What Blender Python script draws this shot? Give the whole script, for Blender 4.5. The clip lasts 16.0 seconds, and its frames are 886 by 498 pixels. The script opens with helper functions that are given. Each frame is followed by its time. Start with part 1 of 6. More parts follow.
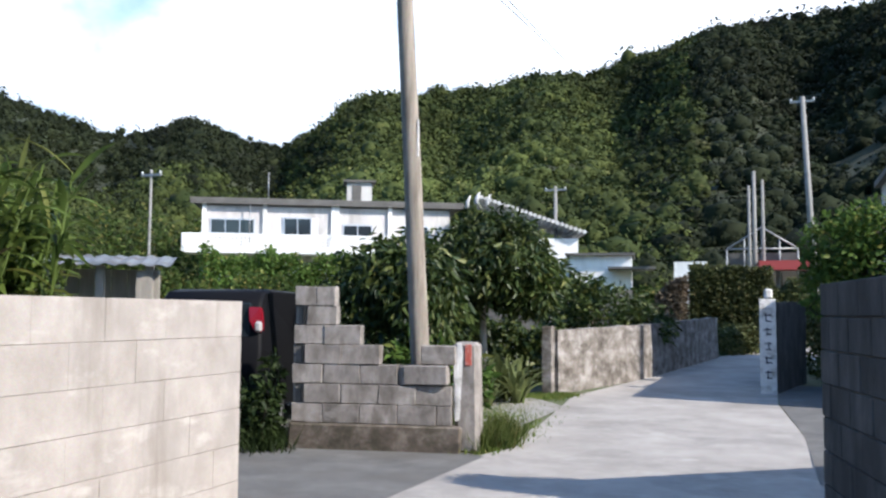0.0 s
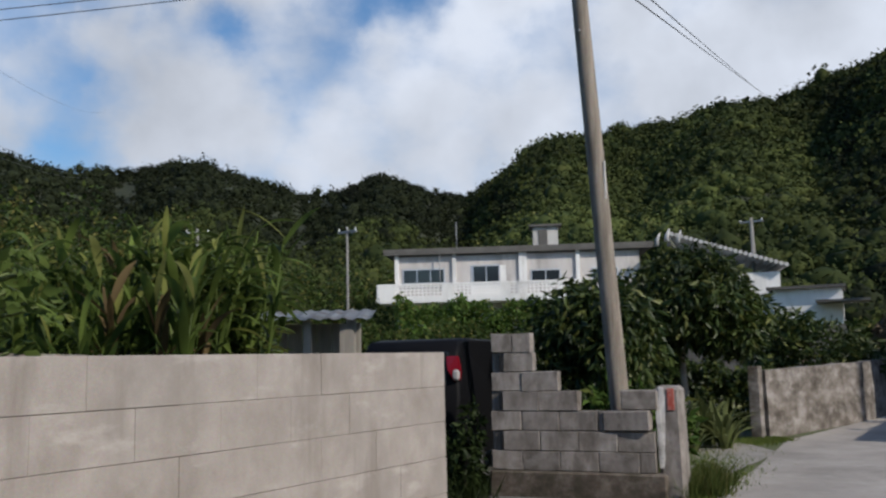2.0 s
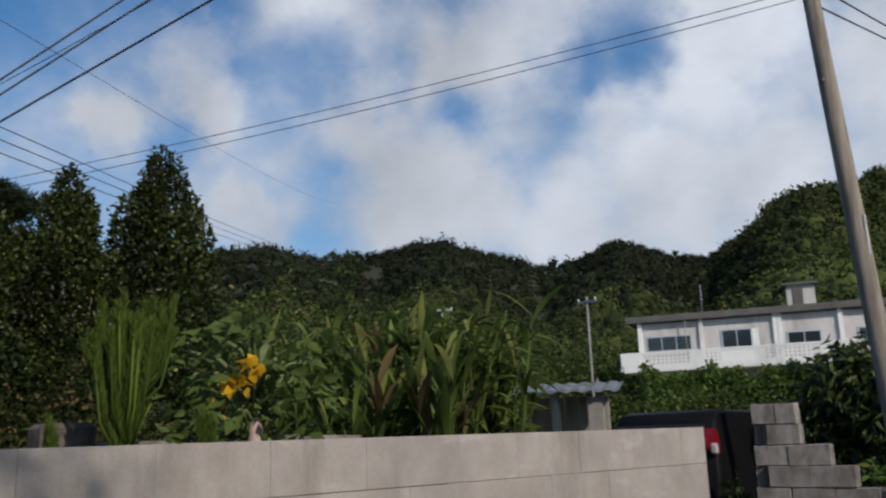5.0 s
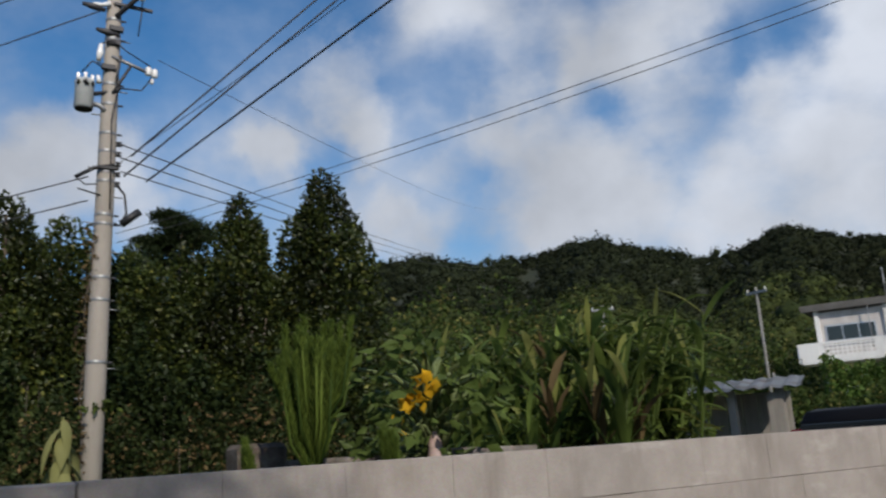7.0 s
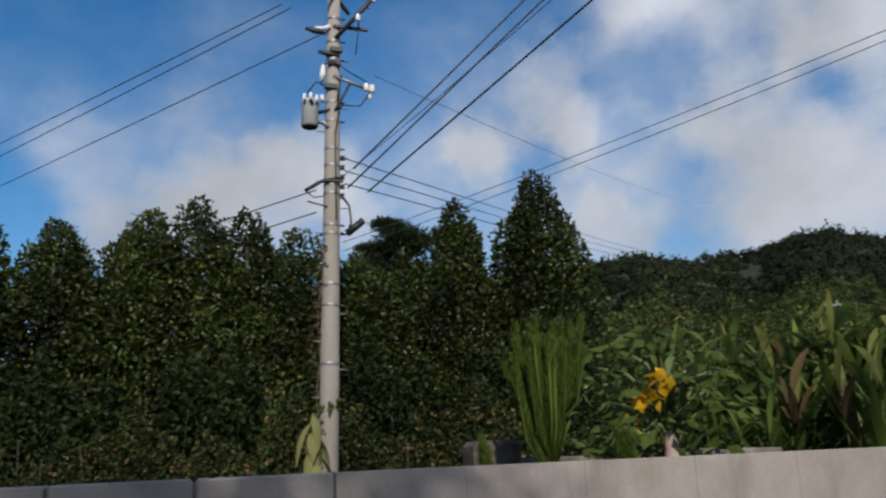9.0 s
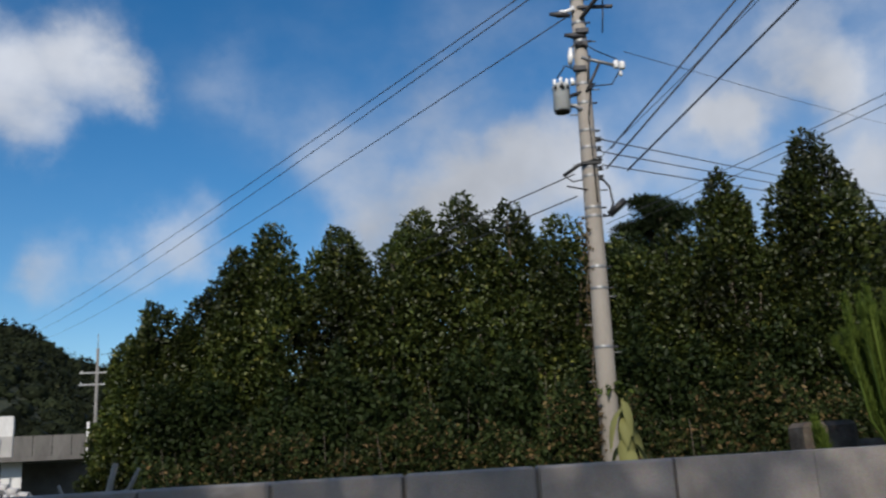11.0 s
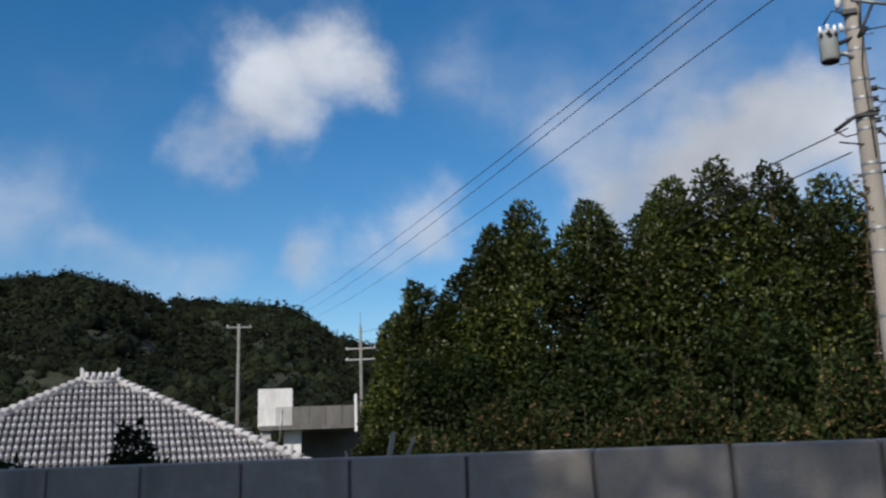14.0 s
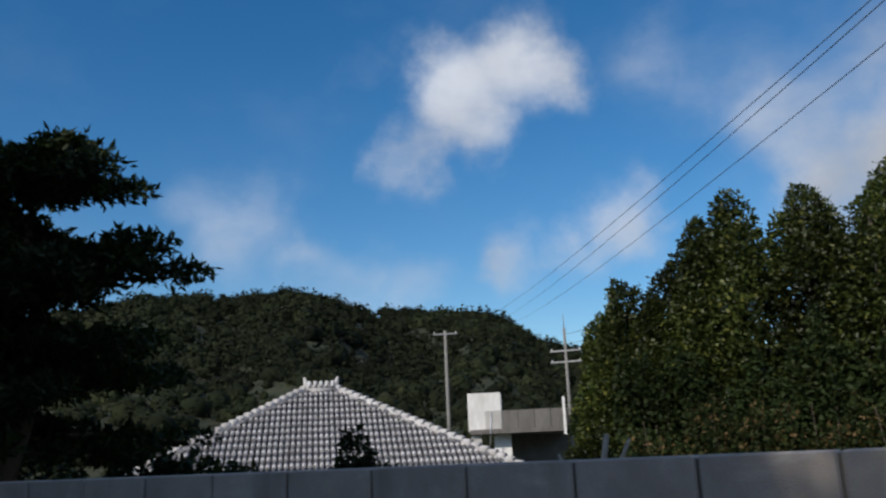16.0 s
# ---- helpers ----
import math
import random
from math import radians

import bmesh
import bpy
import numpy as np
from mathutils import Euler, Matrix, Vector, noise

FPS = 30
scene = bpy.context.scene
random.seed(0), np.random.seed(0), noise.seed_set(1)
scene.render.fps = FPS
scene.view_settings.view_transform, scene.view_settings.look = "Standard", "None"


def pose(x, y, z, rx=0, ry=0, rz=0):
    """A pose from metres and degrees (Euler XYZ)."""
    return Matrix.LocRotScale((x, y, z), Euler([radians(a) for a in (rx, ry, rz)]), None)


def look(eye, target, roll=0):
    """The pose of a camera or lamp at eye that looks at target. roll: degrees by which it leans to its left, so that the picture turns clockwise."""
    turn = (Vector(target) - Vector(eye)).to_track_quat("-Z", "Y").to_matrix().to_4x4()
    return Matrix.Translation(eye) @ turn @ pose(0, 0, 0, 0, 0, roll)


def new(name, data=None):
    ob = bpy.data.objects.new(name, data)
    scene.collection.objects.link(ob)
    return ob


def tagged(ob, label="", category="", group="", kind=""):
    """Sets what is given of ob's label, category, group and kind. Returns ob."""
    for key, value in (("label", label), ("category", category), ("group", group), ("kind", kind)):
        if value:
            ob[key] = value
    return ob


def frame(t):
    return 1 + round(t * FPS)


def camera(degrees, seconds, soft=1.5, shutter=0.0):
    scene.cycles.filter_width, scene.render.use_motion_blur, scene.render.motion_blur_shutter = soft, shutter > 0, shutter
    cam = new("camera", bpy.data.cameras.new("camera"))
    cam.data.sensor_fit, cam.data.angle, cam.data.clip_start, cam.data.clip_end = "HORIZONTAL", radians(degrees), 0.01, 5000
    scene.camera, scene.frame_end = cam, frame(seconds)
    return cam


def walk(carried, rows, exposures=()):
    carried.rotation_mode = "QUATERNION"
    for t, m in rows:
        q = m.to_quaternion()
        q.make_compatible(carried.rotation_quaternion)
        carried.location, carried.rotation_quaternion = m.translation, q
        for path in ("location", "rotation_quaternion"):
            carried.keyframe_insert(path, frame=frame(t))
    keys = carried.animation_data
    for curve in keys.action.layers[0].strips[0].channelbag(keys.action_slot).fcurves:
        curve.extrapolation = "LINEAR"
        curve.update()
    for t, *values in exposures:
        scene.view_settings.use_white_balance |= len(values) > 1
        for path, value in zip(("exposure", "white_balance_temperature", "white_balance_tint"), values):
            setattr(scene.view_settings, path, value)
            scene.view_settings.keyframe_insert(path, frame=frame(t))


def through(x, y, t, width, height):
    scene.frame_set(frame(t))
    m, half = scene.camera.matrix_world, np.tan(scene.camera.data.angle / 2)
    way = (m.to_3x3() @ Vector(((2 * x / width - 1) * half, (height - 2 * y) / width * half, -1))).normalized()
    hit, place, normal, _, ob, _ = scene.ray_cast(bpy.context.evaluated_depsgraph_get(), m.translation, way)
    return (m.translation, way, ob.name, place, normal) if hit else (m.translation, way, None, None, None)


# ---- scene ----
# ---- camera ----
cam = camera(54.11, 16.0, soft=2.3, shutter=0.4)
PATH = [
    (0, pose(0.000, 0.001, 1.442, 94.23, -0.46, 20.57)),
    (0.5, pose(-0.014, 0.003, 1.447, 95.31, 0.19, 23.15)),
    (1, pose(-0.014, -0.004, 1.449, 96.07, 1.14, 26.29)),
    (1.5, pose(-0.018, -0.031, 1.451, 96.55, 1.85, 30.29)),
    (2, pose(-0.019, -0.060, 1.460, 97.23, 1.25, 33.10)),
    (2.5, pose(-0.009, -0.089, 1.468, 98.05, 1.67, 35.49)),
    (3, pose(-0.018, -0.089, 1.473, 99.05, 1.96, 37.95)),
    (3.5, pose(-0.014, -0.114, 1.480, 100.15, 2.28, 40.33)),
    (4, pose(-0.015, -0.133, 1.483, 101.17, 2.35, 43.38)),
    (4.2, pose(0.017, -0.147, 1.480, 101.57, 2.28, 44.67)),
    (6.3, pose(-0.017, -0.213, 1.514, 102.48, 2.41, 55.11)),
    (6.5, pose(-0.020, -0.224, 1.517, 102.64, 2.70, 56.21)),
    (7, pose(-0.010, -0.212, 1.520, 103.07, 3.67, 59.81)),
    (7.5, pose(-0.020, -0.240, 1.527, 103.71, 4.16, 64.16)),
    (8, pose(-0.054, -0.231, 1.518, 104.10, 3.92, 67.74)),
    (8.5, pose(-0.058, -0.231, 1.512, 104.34, 3.49, 70.90)),
    (9, pose(-0.034, -0.278, 1.512, 103.88, 2.50, 73.76)),
    (9.5, pose(-0.085, -0.325, 1.527, 103.37, 2.76, 77.42)),
    (10, pose(-0.102, -0.406, 1.528, 103.08, 3.56, 82.50)),
    (10.2, pose(-0.083, -0.413, 1.530, 103.20, 4.02, 84.67)),
    (12.3, pose(-0.053, -0.593, 1.534, 103.57, 0.64, 97.09)),
    (12.5, pose(-0.039, -0.590, 1.534, 103.49, 0.89, 98.10)),
    (13, pose(-0.022, -0.619, 1.528, 103.27, 1.09, 100.76)),
    (13.5, pose(-0.018, -0.655, 1.526, 103.00, 1.06, 103.58)),
    (14, pose(-0.026, -0.698, 1.524, 102.81, 2.08, 106.89)),
    (14.5, pose(-0.035, -0.723, 1.529, 102.68, 1.67, 110.08)),
    (15, pose(-0.060, -0.746, 1.530, 102.90, 1.40, 113.67)),
    (15.5, pose(-0.043, -0.755, 1.527, 103.28, 1.94, 117.13)),
    (16, pose(-0.027, -0.747, 1.525, 103.53, 2.42, 120.35)),
]
walk(cam, PATH, [(0, 1.15, 6150, 10), (0.5, 1.02, 6150, 10), (1, 0.8, 6200, 10), (1.5, 0.24, 6300, 10), (2.0, -0.04, 6400, 10), (2.5, -0.12, 6500, 10), (3.5, -0.18, 6500, 10), (7, -0.17, 6500, 10), (10, -0.18, 6500, 10), (12.5, -0.1, 6450, 10), (14, -0.12, 6450, 10), (16, -0.16, 6450, 10)])

# ---- world, sun ----
SUN_AZ, SUN_EL = radians(-100.0), radians(35.0)
TO_SUN = Vector((-math.sin(SUN_AZ) * math.cos(SUN_EL), math.cos(SUN_AZ) * math.cos(SUN_EL), math.sin(SUN_EL)))
sun = new("sun", bpy.data.lights.new("sun", "SUN"))
sun.data.energy, sun.data.angle, sun.data.color = 3.9, radians(0.6), (1.0, 0.915, 0.805)
sun.matrix_world = look(TO_SUN * 100, (0, 0, 0))

# cloud lumps: azimuth, elevation, angular radius, weight
CLOUD_BANK = (
    (4, 22, 18, 1.0), (25.5, 14.3, 7, 0.9), (13.9, 18.1, 8, 0.95), (19.5, 21.4, 5.5, 0.9), (18.2, 15.3, 4.5, 0.9), (35.6, 17.9, 5.8, 0.95), (31.3, 19.7, 5.8, 1.0),
    (39.5, 15.0, 5, 0.85), (37.3, 20.6, 2.4, 0.85), (42.6, 13.3, 3.6, 0.85), (45.7, 14.1, 4.2, 0.8), (28, 25, 6, 0.9), (44.7, 25.5, 4.6, 0.8), (43.5, 20.5, 4, 0.6), (50.3, 24.1, 6.4, 0.8), (41, 29, 6, 0.8))
BROKEN_CLOUDS = (
    (48.0, 17.3, 5, 0.75), (50.6, 13.9, 4.2, 0.7), (51.9, 16.1, 4.8, 0.72), (57.3, 26.9, 5.2, 0.8), (53.9, 19.8, 3.6, 0.6), (56.9, 17.0, 3.6, 0.6), (60.5, 12.9, 4, 0.75), (62.5, 14.8, 4, 0.75),
    (63.7, 21.4, 3.4, 0.7), (65.5, 24.8, 4.0, 0.72), (70.2, 19.4, 2.9, 0.7), (83.9, 19.6, 4.0, 0.45), (59.4, 21.6, 3.0, 0.5), (75.1, 17.4, 2.8, 0.45), (78.9, 15.7, 3.6, 0.62))
FAIR_CLOUDS = (
    (114.5, 25.2, 4.0, 0.72), (118.7, 23.5, 3.9, 0.72), (116.8, 21.0, 2.9, 0.6), (122.4, 19.4, 3.0, 0.5), (119.6, 20.6, 2.4, 0.5), (111.8, 24.1, 2.9, 0.55), (104.9, 23.7, 3.2, 0.16), (101.8, 23.1, 2.4, 0.14),
    (107.3, 14.7, 3.3, 0.55), (110.4, 13.6, 2.8, 0.5), (114.6, 12.5, 3.0, 0.52), (96.4, 19.4, 5.0, 0.4), (89.5, 16.8, 5.2, 0.92), (83.2, 18.3, 5.0, 0.9), (94.9, 15.3, 3.8, 0.62), (89.8, 24.0, 4.0, 0.38))
THIN_CLOUDS = (
    (135.7, 16.6, 2.9, 0.18), (132.4, 15.6, 3.2, 0.2), (128.3, 13.4, 2.6, 0.26), (125.0, 12.2, 2.6, 0.3), (121.6, 11.4, 2.4, 0.28), (133.5, 13.8, 3.4, 0.2), (125.0, 25.8, 2.0, 0.1), (126.9, 10.8, 5, 0.3), (33, 12.3, 5, 0.8), (38, 11.8, 4, 0.8),
    (45, 19, 24, 0.42), (70, 19, 14, 0.36), (90, 20, 12, 0.3), (102.8, 25.2, 2.8, 0.1))
UNSEEN_CLOUDS = ((-45, 40, 24, 0.6), (-95, 30, 22, 0.4), (-140, 45, 24, 0.4), (175, 40, 20, 0.4), (215, 25, 22, 0.4), (60, 60, 20, 0.5))
CLOUDS = CLOUD_BANK + BROKEN_CLOUDS + FAIR_CLOUDS + THIN_CLOUDS + UNSEEN_CLOUDS
GAPS = ((59.3, 21.1, 2.4), (37.9, 23.4, 2.4), (34.1, 24.2, 3.0), (77.0, 25.5, 5.5), (67.0, 28.0, 2.6), (51.7, 21.9, 1.8), (57.4, 24.2, 4.0), (51.5, 24.4, 2.4), (47.2, 20.9, 2.1), (57.0, 17.2, 2.0), (94.0, 27.3, 5.0), (66.0, 19.0, 2.2), (74.0, 23.0, 3.0))


def build_world():
    w = bpy.data.worlds.new("sky")
    scene.world = w
    w.use_nodes = True
    nt = w.node_tree
    nd, ln = nt.nodes, nt.links
    nd.clear()

    def math_node(op, a, b=None, clamp=False):
        n = nd.new("ShaderNodeMath")
        n.operation, n.use_clamp = op, clamp
        for i, v in enumerate((a, b)):
            if v is None:
                continue
            if isinstance(v, (int, float)):
                n.inputs[i].default_value = v
            else:
                ln.new(v, n.inputs[i])
        return n.outputs[0]

    sky = nd.new("ShaderNodeTexSky")
    sky.sky_type, sky.sun_disc = "NISHITA", False
    sky.sun_elevation, sky.sun_rotation = SUN_EL, -SUN_AZ
    sky.air_density, sky.dust_density, sky.ozone_density = 1.0, 0.4, 2.2
    hue = nd.new("ShaderNodeHueSaturation")
    hue.inputs["Saturation"].default_value, hue.inputs["Value"].default_value = 1.38, 1.24
    ln.new(sky.outputs[0], hue.inputs["Color"])
    tc = nd.new("ShaderNodeTexCoord")
    sep = nd.new("ShaderNodeSeparateXYZ")
    ln.new(tc.outputs["Generated"], sep.inputs[0])
    # warped direction for ragged cloud edges
    warp = nd.new("ShaderNodeTexNoise")
    warp.inputs["Scale"].default_value, warp.inputs["Detail"].default_value, warp.inputs["Roughness"].default_value = 11.0, 8.0, 0.55
    ln.new(tc.outputs["Generated"], warp.inputs["Vector"])
    vs = nd.new("ShaderNodeVectorMath")
    vs.operation = "MULTIPLY_ADD"
    ln.new(warp.outputs["Color"], vs.inputs[0])
    vs.inputs[1].default_value = (0.14, 0.14, 0.10)
    add = nd.new("ShaderNodeVectorMath")
    add.operation = "ADD"
    add.inputs[1].default_value = (-0.07, -0.07, -0.05)
    ln.new(tc.outputs["Generated"], add.inputs[0])
    ln.new(add.outputs[0], vs.inputs[2])
    sums = {}
    for az, el, rad, wt in CLOUDS + tuple((*g, -1.0) for g in GAPS):
        a, e = radians(az), radians(el)
        dot = nd.new("ShaderNodeVectorMath")
        dot.operation = "DISTANCE"
        ln.new(vs.outputs[0], dot.inputs[0])
        dot.inputs[1].default_value = (-math.sin(a) * math.cos(e), math.cos(a) * math.cos(e), math.sin(e))
        m = nd.new("ShaderNodeMapRange")
        m.interpolation_type = "SMOOTHSTEP"
        m.inputs["From Min"].default_value, m.inputs["From Max"].default_value = radians(rad) * 1.25, radians(rad) * 0.15
        m.inputs["To Min"].default_value, m.inputs["To Max"].default_value = 0.0, abs(wt)
        ln.new(dot.outputs["Value"], m.inputs["Value"])
        k = wt > 0
        if k in sums:
            both = math_node("MULTIPLY", sums[k], m.outputs[0])
            high = math_node("MAXIMUM", sums[k], m.outputs[0])
            sums[k] = math_node("ADD", high, math_node("MULTIPLY", math_node("SUBTRACT", math_node("MINIMUM", sums[k], m.outputs[0]), both), 0.5))
        else:
            sums[k] = m.outputs[0]
    total = math_node("MULTIPLY", sums[True], math_node("SUBTRACT", 1.0, math_node("MULTIPLY", sums[False], 0.48)))
    detail = nd.new("ShaderNodeTexNoise")
    detail.inputs["Scale"].default_value, detail.inputs["Detail"].default_value, detail.inputs["Roughness"].default_value = 6.0, 9.0, 0.54
    mp = nd.new("ShaderNodeMapping")
    mp.inputs["Scale"].default_value = (1.0, 1.0, 1.7)
    ln.new(tc.outputs["Generated"], mp.inputs["Vector"])
    ln.new(mp.outputs[0], detail.inputs["Vector"])
    n1 = math_node("MULTIPLY", math_node("SUBTRACT", detail.outputs["Fac"], 0.5), 1.5)
    dens = math_node("ADD", math_node("MULTIPLY", total, 1.15), math_node("MULTIPLY", n1, math_node("ADD", total, 0.3)))
    cover = nd.new("ShaderNodeMapRange")
    cover.interpolation_type = "SMOOTHSTEP"
    cover.inputs["From Min"].default_value, cover.inputs["From Max"].default_value = -0.06, 1.06
    ln.new(dens, cover.inputs["Value"])
    lit = nd.new("ShaderNodeMapRange")
    lit.inputs["From Min"].default_value, lit.inputs["From Max"].default_value = 0.35, 0.7
    lit.inputs["To Min"].default_value, lit.inputs["To Max"].default_value = 1.0, 0.68
    shade = nd.new("ShaderNodeTexNoise")
    shade.inputs["Scale"].default_value, shade.inputs["Detail"].default_value = 6.0, 7.0
    ln.new(tc.outputs["Generated"], shade.inputs["Vector"])
    ln.new(shade.outputs["Fac"], lit.inputs["Value"])
    # clouds are brighter towards the sun
    sd = nd.new("ShaderNodeVectorMath")
    sd.operation = "DOT_PRODUCT"
    ln.new(tc.outputs["Generated"], sd.inputs[0])
    sd.inputs[1].default_value = TO_SUN
    glow = nd.new("ShaderNodeMapRange")
    glow.inputs["From Min"].default_value, glow.inputs["From Max"].default_value = -0.7, 0.75
    glow.inputs["To Min"].default_value, glow.inputs["To Max"].default_value = 7.6, 12.0
    ln.new(sd.outputs["Value"], glow.inputs["Value"])
    cl = nd.new("ShaderNodeVectorMath")
    cl.operation = "SCALE"
    cl.inputs[0].default_value = (0.86, 0.92, 1.035)
    ln.new(math_node("MULTIPLY", glow.outputs[0], lit.outputs[0]), cl.inputs["Scale"])
    mix = nd.new("ShaderNodeMix")
    mix.data_type = "RGBA"
    ln.new(cover.outputs[0], mix.inputs["Factor"])
    ln.new(hue.outputs[0], mix.inputs[6])
    ln.new(cl.outputs[0], mix.inputs[7])
    bg = nd.new("ShaderNodeBackground")
    bg.inputs["Strength"].default_value = 0.1
    ln.new(mix.outputs[2], bg.inputs["Color"])
    out = nd.new("ShaderNodeOutputWorld")
    ln.new(bg.outputs[0], out.inputs["Surface"])


build_world()


# ---- materials ----
def surface(name, colours, scale=4.0, rough=0.85, bump=0.3, fine=60.0, metal=0.0, stain=None, stain_scale=1.2, object_random=0.0, island=0.0, stretch=(1, 1, 1), spec=0.4, bump_dist=0.01, bloom=None, drip=None):
    """A node material: noise between colours at two scales, stains, and a fine relief."""
    m = bpy.data.materials.new(name)
    m.use_nodes = True
    nt = m.node_tree
    nd, ln = nt.nodes, nt.links
    bs = nd["Principled BSDF"]
    tc = nd.new("ShaderNodeTexCoord")
    geo = nd.new("ShaderNodeNewGeometry")
    mp = nd.new("ShaderNodeMapping")
    mp.inputs["Scale"].default_value = stretch
    ln.new(geo.outputs["Position"], mp.inputs["Vector"])
    n1 = nd.new("ShaderNodeTexNoise")
    n1.inputs["Scale"].default_value, n1.inputs["Detail"].default_value, n1.inputs["Roughness"].default_value = scale, 6.0, 0.65
    ln.new(mp.outputs[0], n1.inputs["Vector"])
    ramp = nd.new("ShaderNodeValToRGB")
    els = ramp.color_ramp.elements
    while len(els) < len(colours):
        els.new(0.5)
    for i, c in enumerate(colours):
        els[i].position = 0.3 + 0.4 * i / max(1, len(colours) - 1)
        els[i].color = (*c, 1)
    ln.new(n1.outputs["Fac"], ramp.inputs["Fac"])
    col = ramp.outputs["Color"]
    n2 = nd.new("ShaderNodeTexNoise")
    n2.inputs["Scale"].default_value, n2.inputs["Detail"].default_value, n2.inputs["Roughness"].default_value = fine, 4.0, 0.7
    ln.new(geo.outputs["Position"], n2.inputs["Vector"])

    def blend(kind, fac, a, b):
        x = nd.new("ShaderNodeMix")
        x.data_type, x.blend_type = "RGBA", kind
        for s, v in (("Factor", fac), (6, a), (7, b)):
            if isinstance(v, (int, float)):
                x.inputs[s].default_value = v
            elif isinstance(v, tuple):
                x.inputs[s].default_value = (*v, 1)
            else:
                ln.new(v, x.inputs[s])
        return x.outputs[2]

    col = blend("OVERLAY", 0.35, col, n2.outputs["Color"])
    hs = nd.new("ShaderNodeHueSaturation")
    hs.inputs["Saturation"].default_value = 1.0
    if stain:
        n3 = nd.new("ShaderNodeTexNoise")
        n3.inputs["Scale"].default_value, n3.inputs["Detail"].default_value, n3.inputs["Roughness"].default_value = stain_scale, 7.0, 0.7
        ln.new(mp.outputs[0], n3.inputs["Vector"])
        mr = nd.new("ShaderNodeMapRange")
        mr.inputs["From Min"].default_value, mr.inputs["From Max"].default_value = 0.5, 0.68
        ln.new(n3.outputs["Fac"], mr.inputs["Value"])
        col = blend("MIX", mr.outputs[0], col, stain)
    for tint, scl, low, stretch_by in ((bloom, 2.3, 0.57, (1, 1, 2.6)), (drip, 3.2, 0.56, (1, 1, 0.16))):
        if tint:
            mb = nd.new("ShaderNodeMapping")
            mb.inputs["Scale"].default_value = stretch_by
            mb.inputs["Location"].default_value = (3.7, 1.9, 0.6)
            ln.new(geo.outputs["Position"], mb.inputs["Vector"])
            nb = nd.new("ShaderNodeTexNoise")
            nb.inputs["Scale"].default_value, nb.inputs["Detail"].default_value, nb.inputs["Roughness"].default_value = scl, 8.0, 0.62
            ln.new(mb.outputs[0], nb.inputs["Vector"])
            rb = nd.new("ShaderNodeMapRange")
            rb.inputs["From Min"].default_value, rb.inputs["From Max"].default_value = low, low + 0.14
            rb.inputs["To Max"].default_value = 0.75
            ln.new(nb.outputs["Fac"], rb.inputs["Value"])
            col = blend("MIX", rb.outputs[0], col, tint)
    if object_random or island:
        r = nd.new("ShaderNodeMapRange")
        k = object_random or island
        r.inputs["To Min"].default_value, r.inputs["To Max"].default_value = 1 - k, 1 + k
        if object_random:
            oi = nd.new("ShaderNodeObjectInfo")
            ln.new(oi.outputs["Random"], r.inputs["Value"])
        else:
            ln.new(geo.outputs["Random Per Island"], r.inputs["Value"])
        ln.new(r.outputs[0], hs.inputs["Value"])
        ln.new(col, hs.inputs["Color"])
        col = hs.outputs[0]
    ln.new(col, bs.inputs["Base Color"])
    bs.inputs["Roughness"].default_value, bs.inputs["Metallic"].default_value = rough, metal
    bs.inputs["Specular IOR Level"].default_value = spec
    if bump:
        b = nd.new("ShaderNodeBump")
        b.inputs["Strength"].default_value, b.inputs["Distance"].default_value = bump, bump_dist
        ln.new(n2.outputs["Fac"], b.inputs["Height"])
        ln.new(b.outputs[0], bs.inputs["Normal"])
    return m


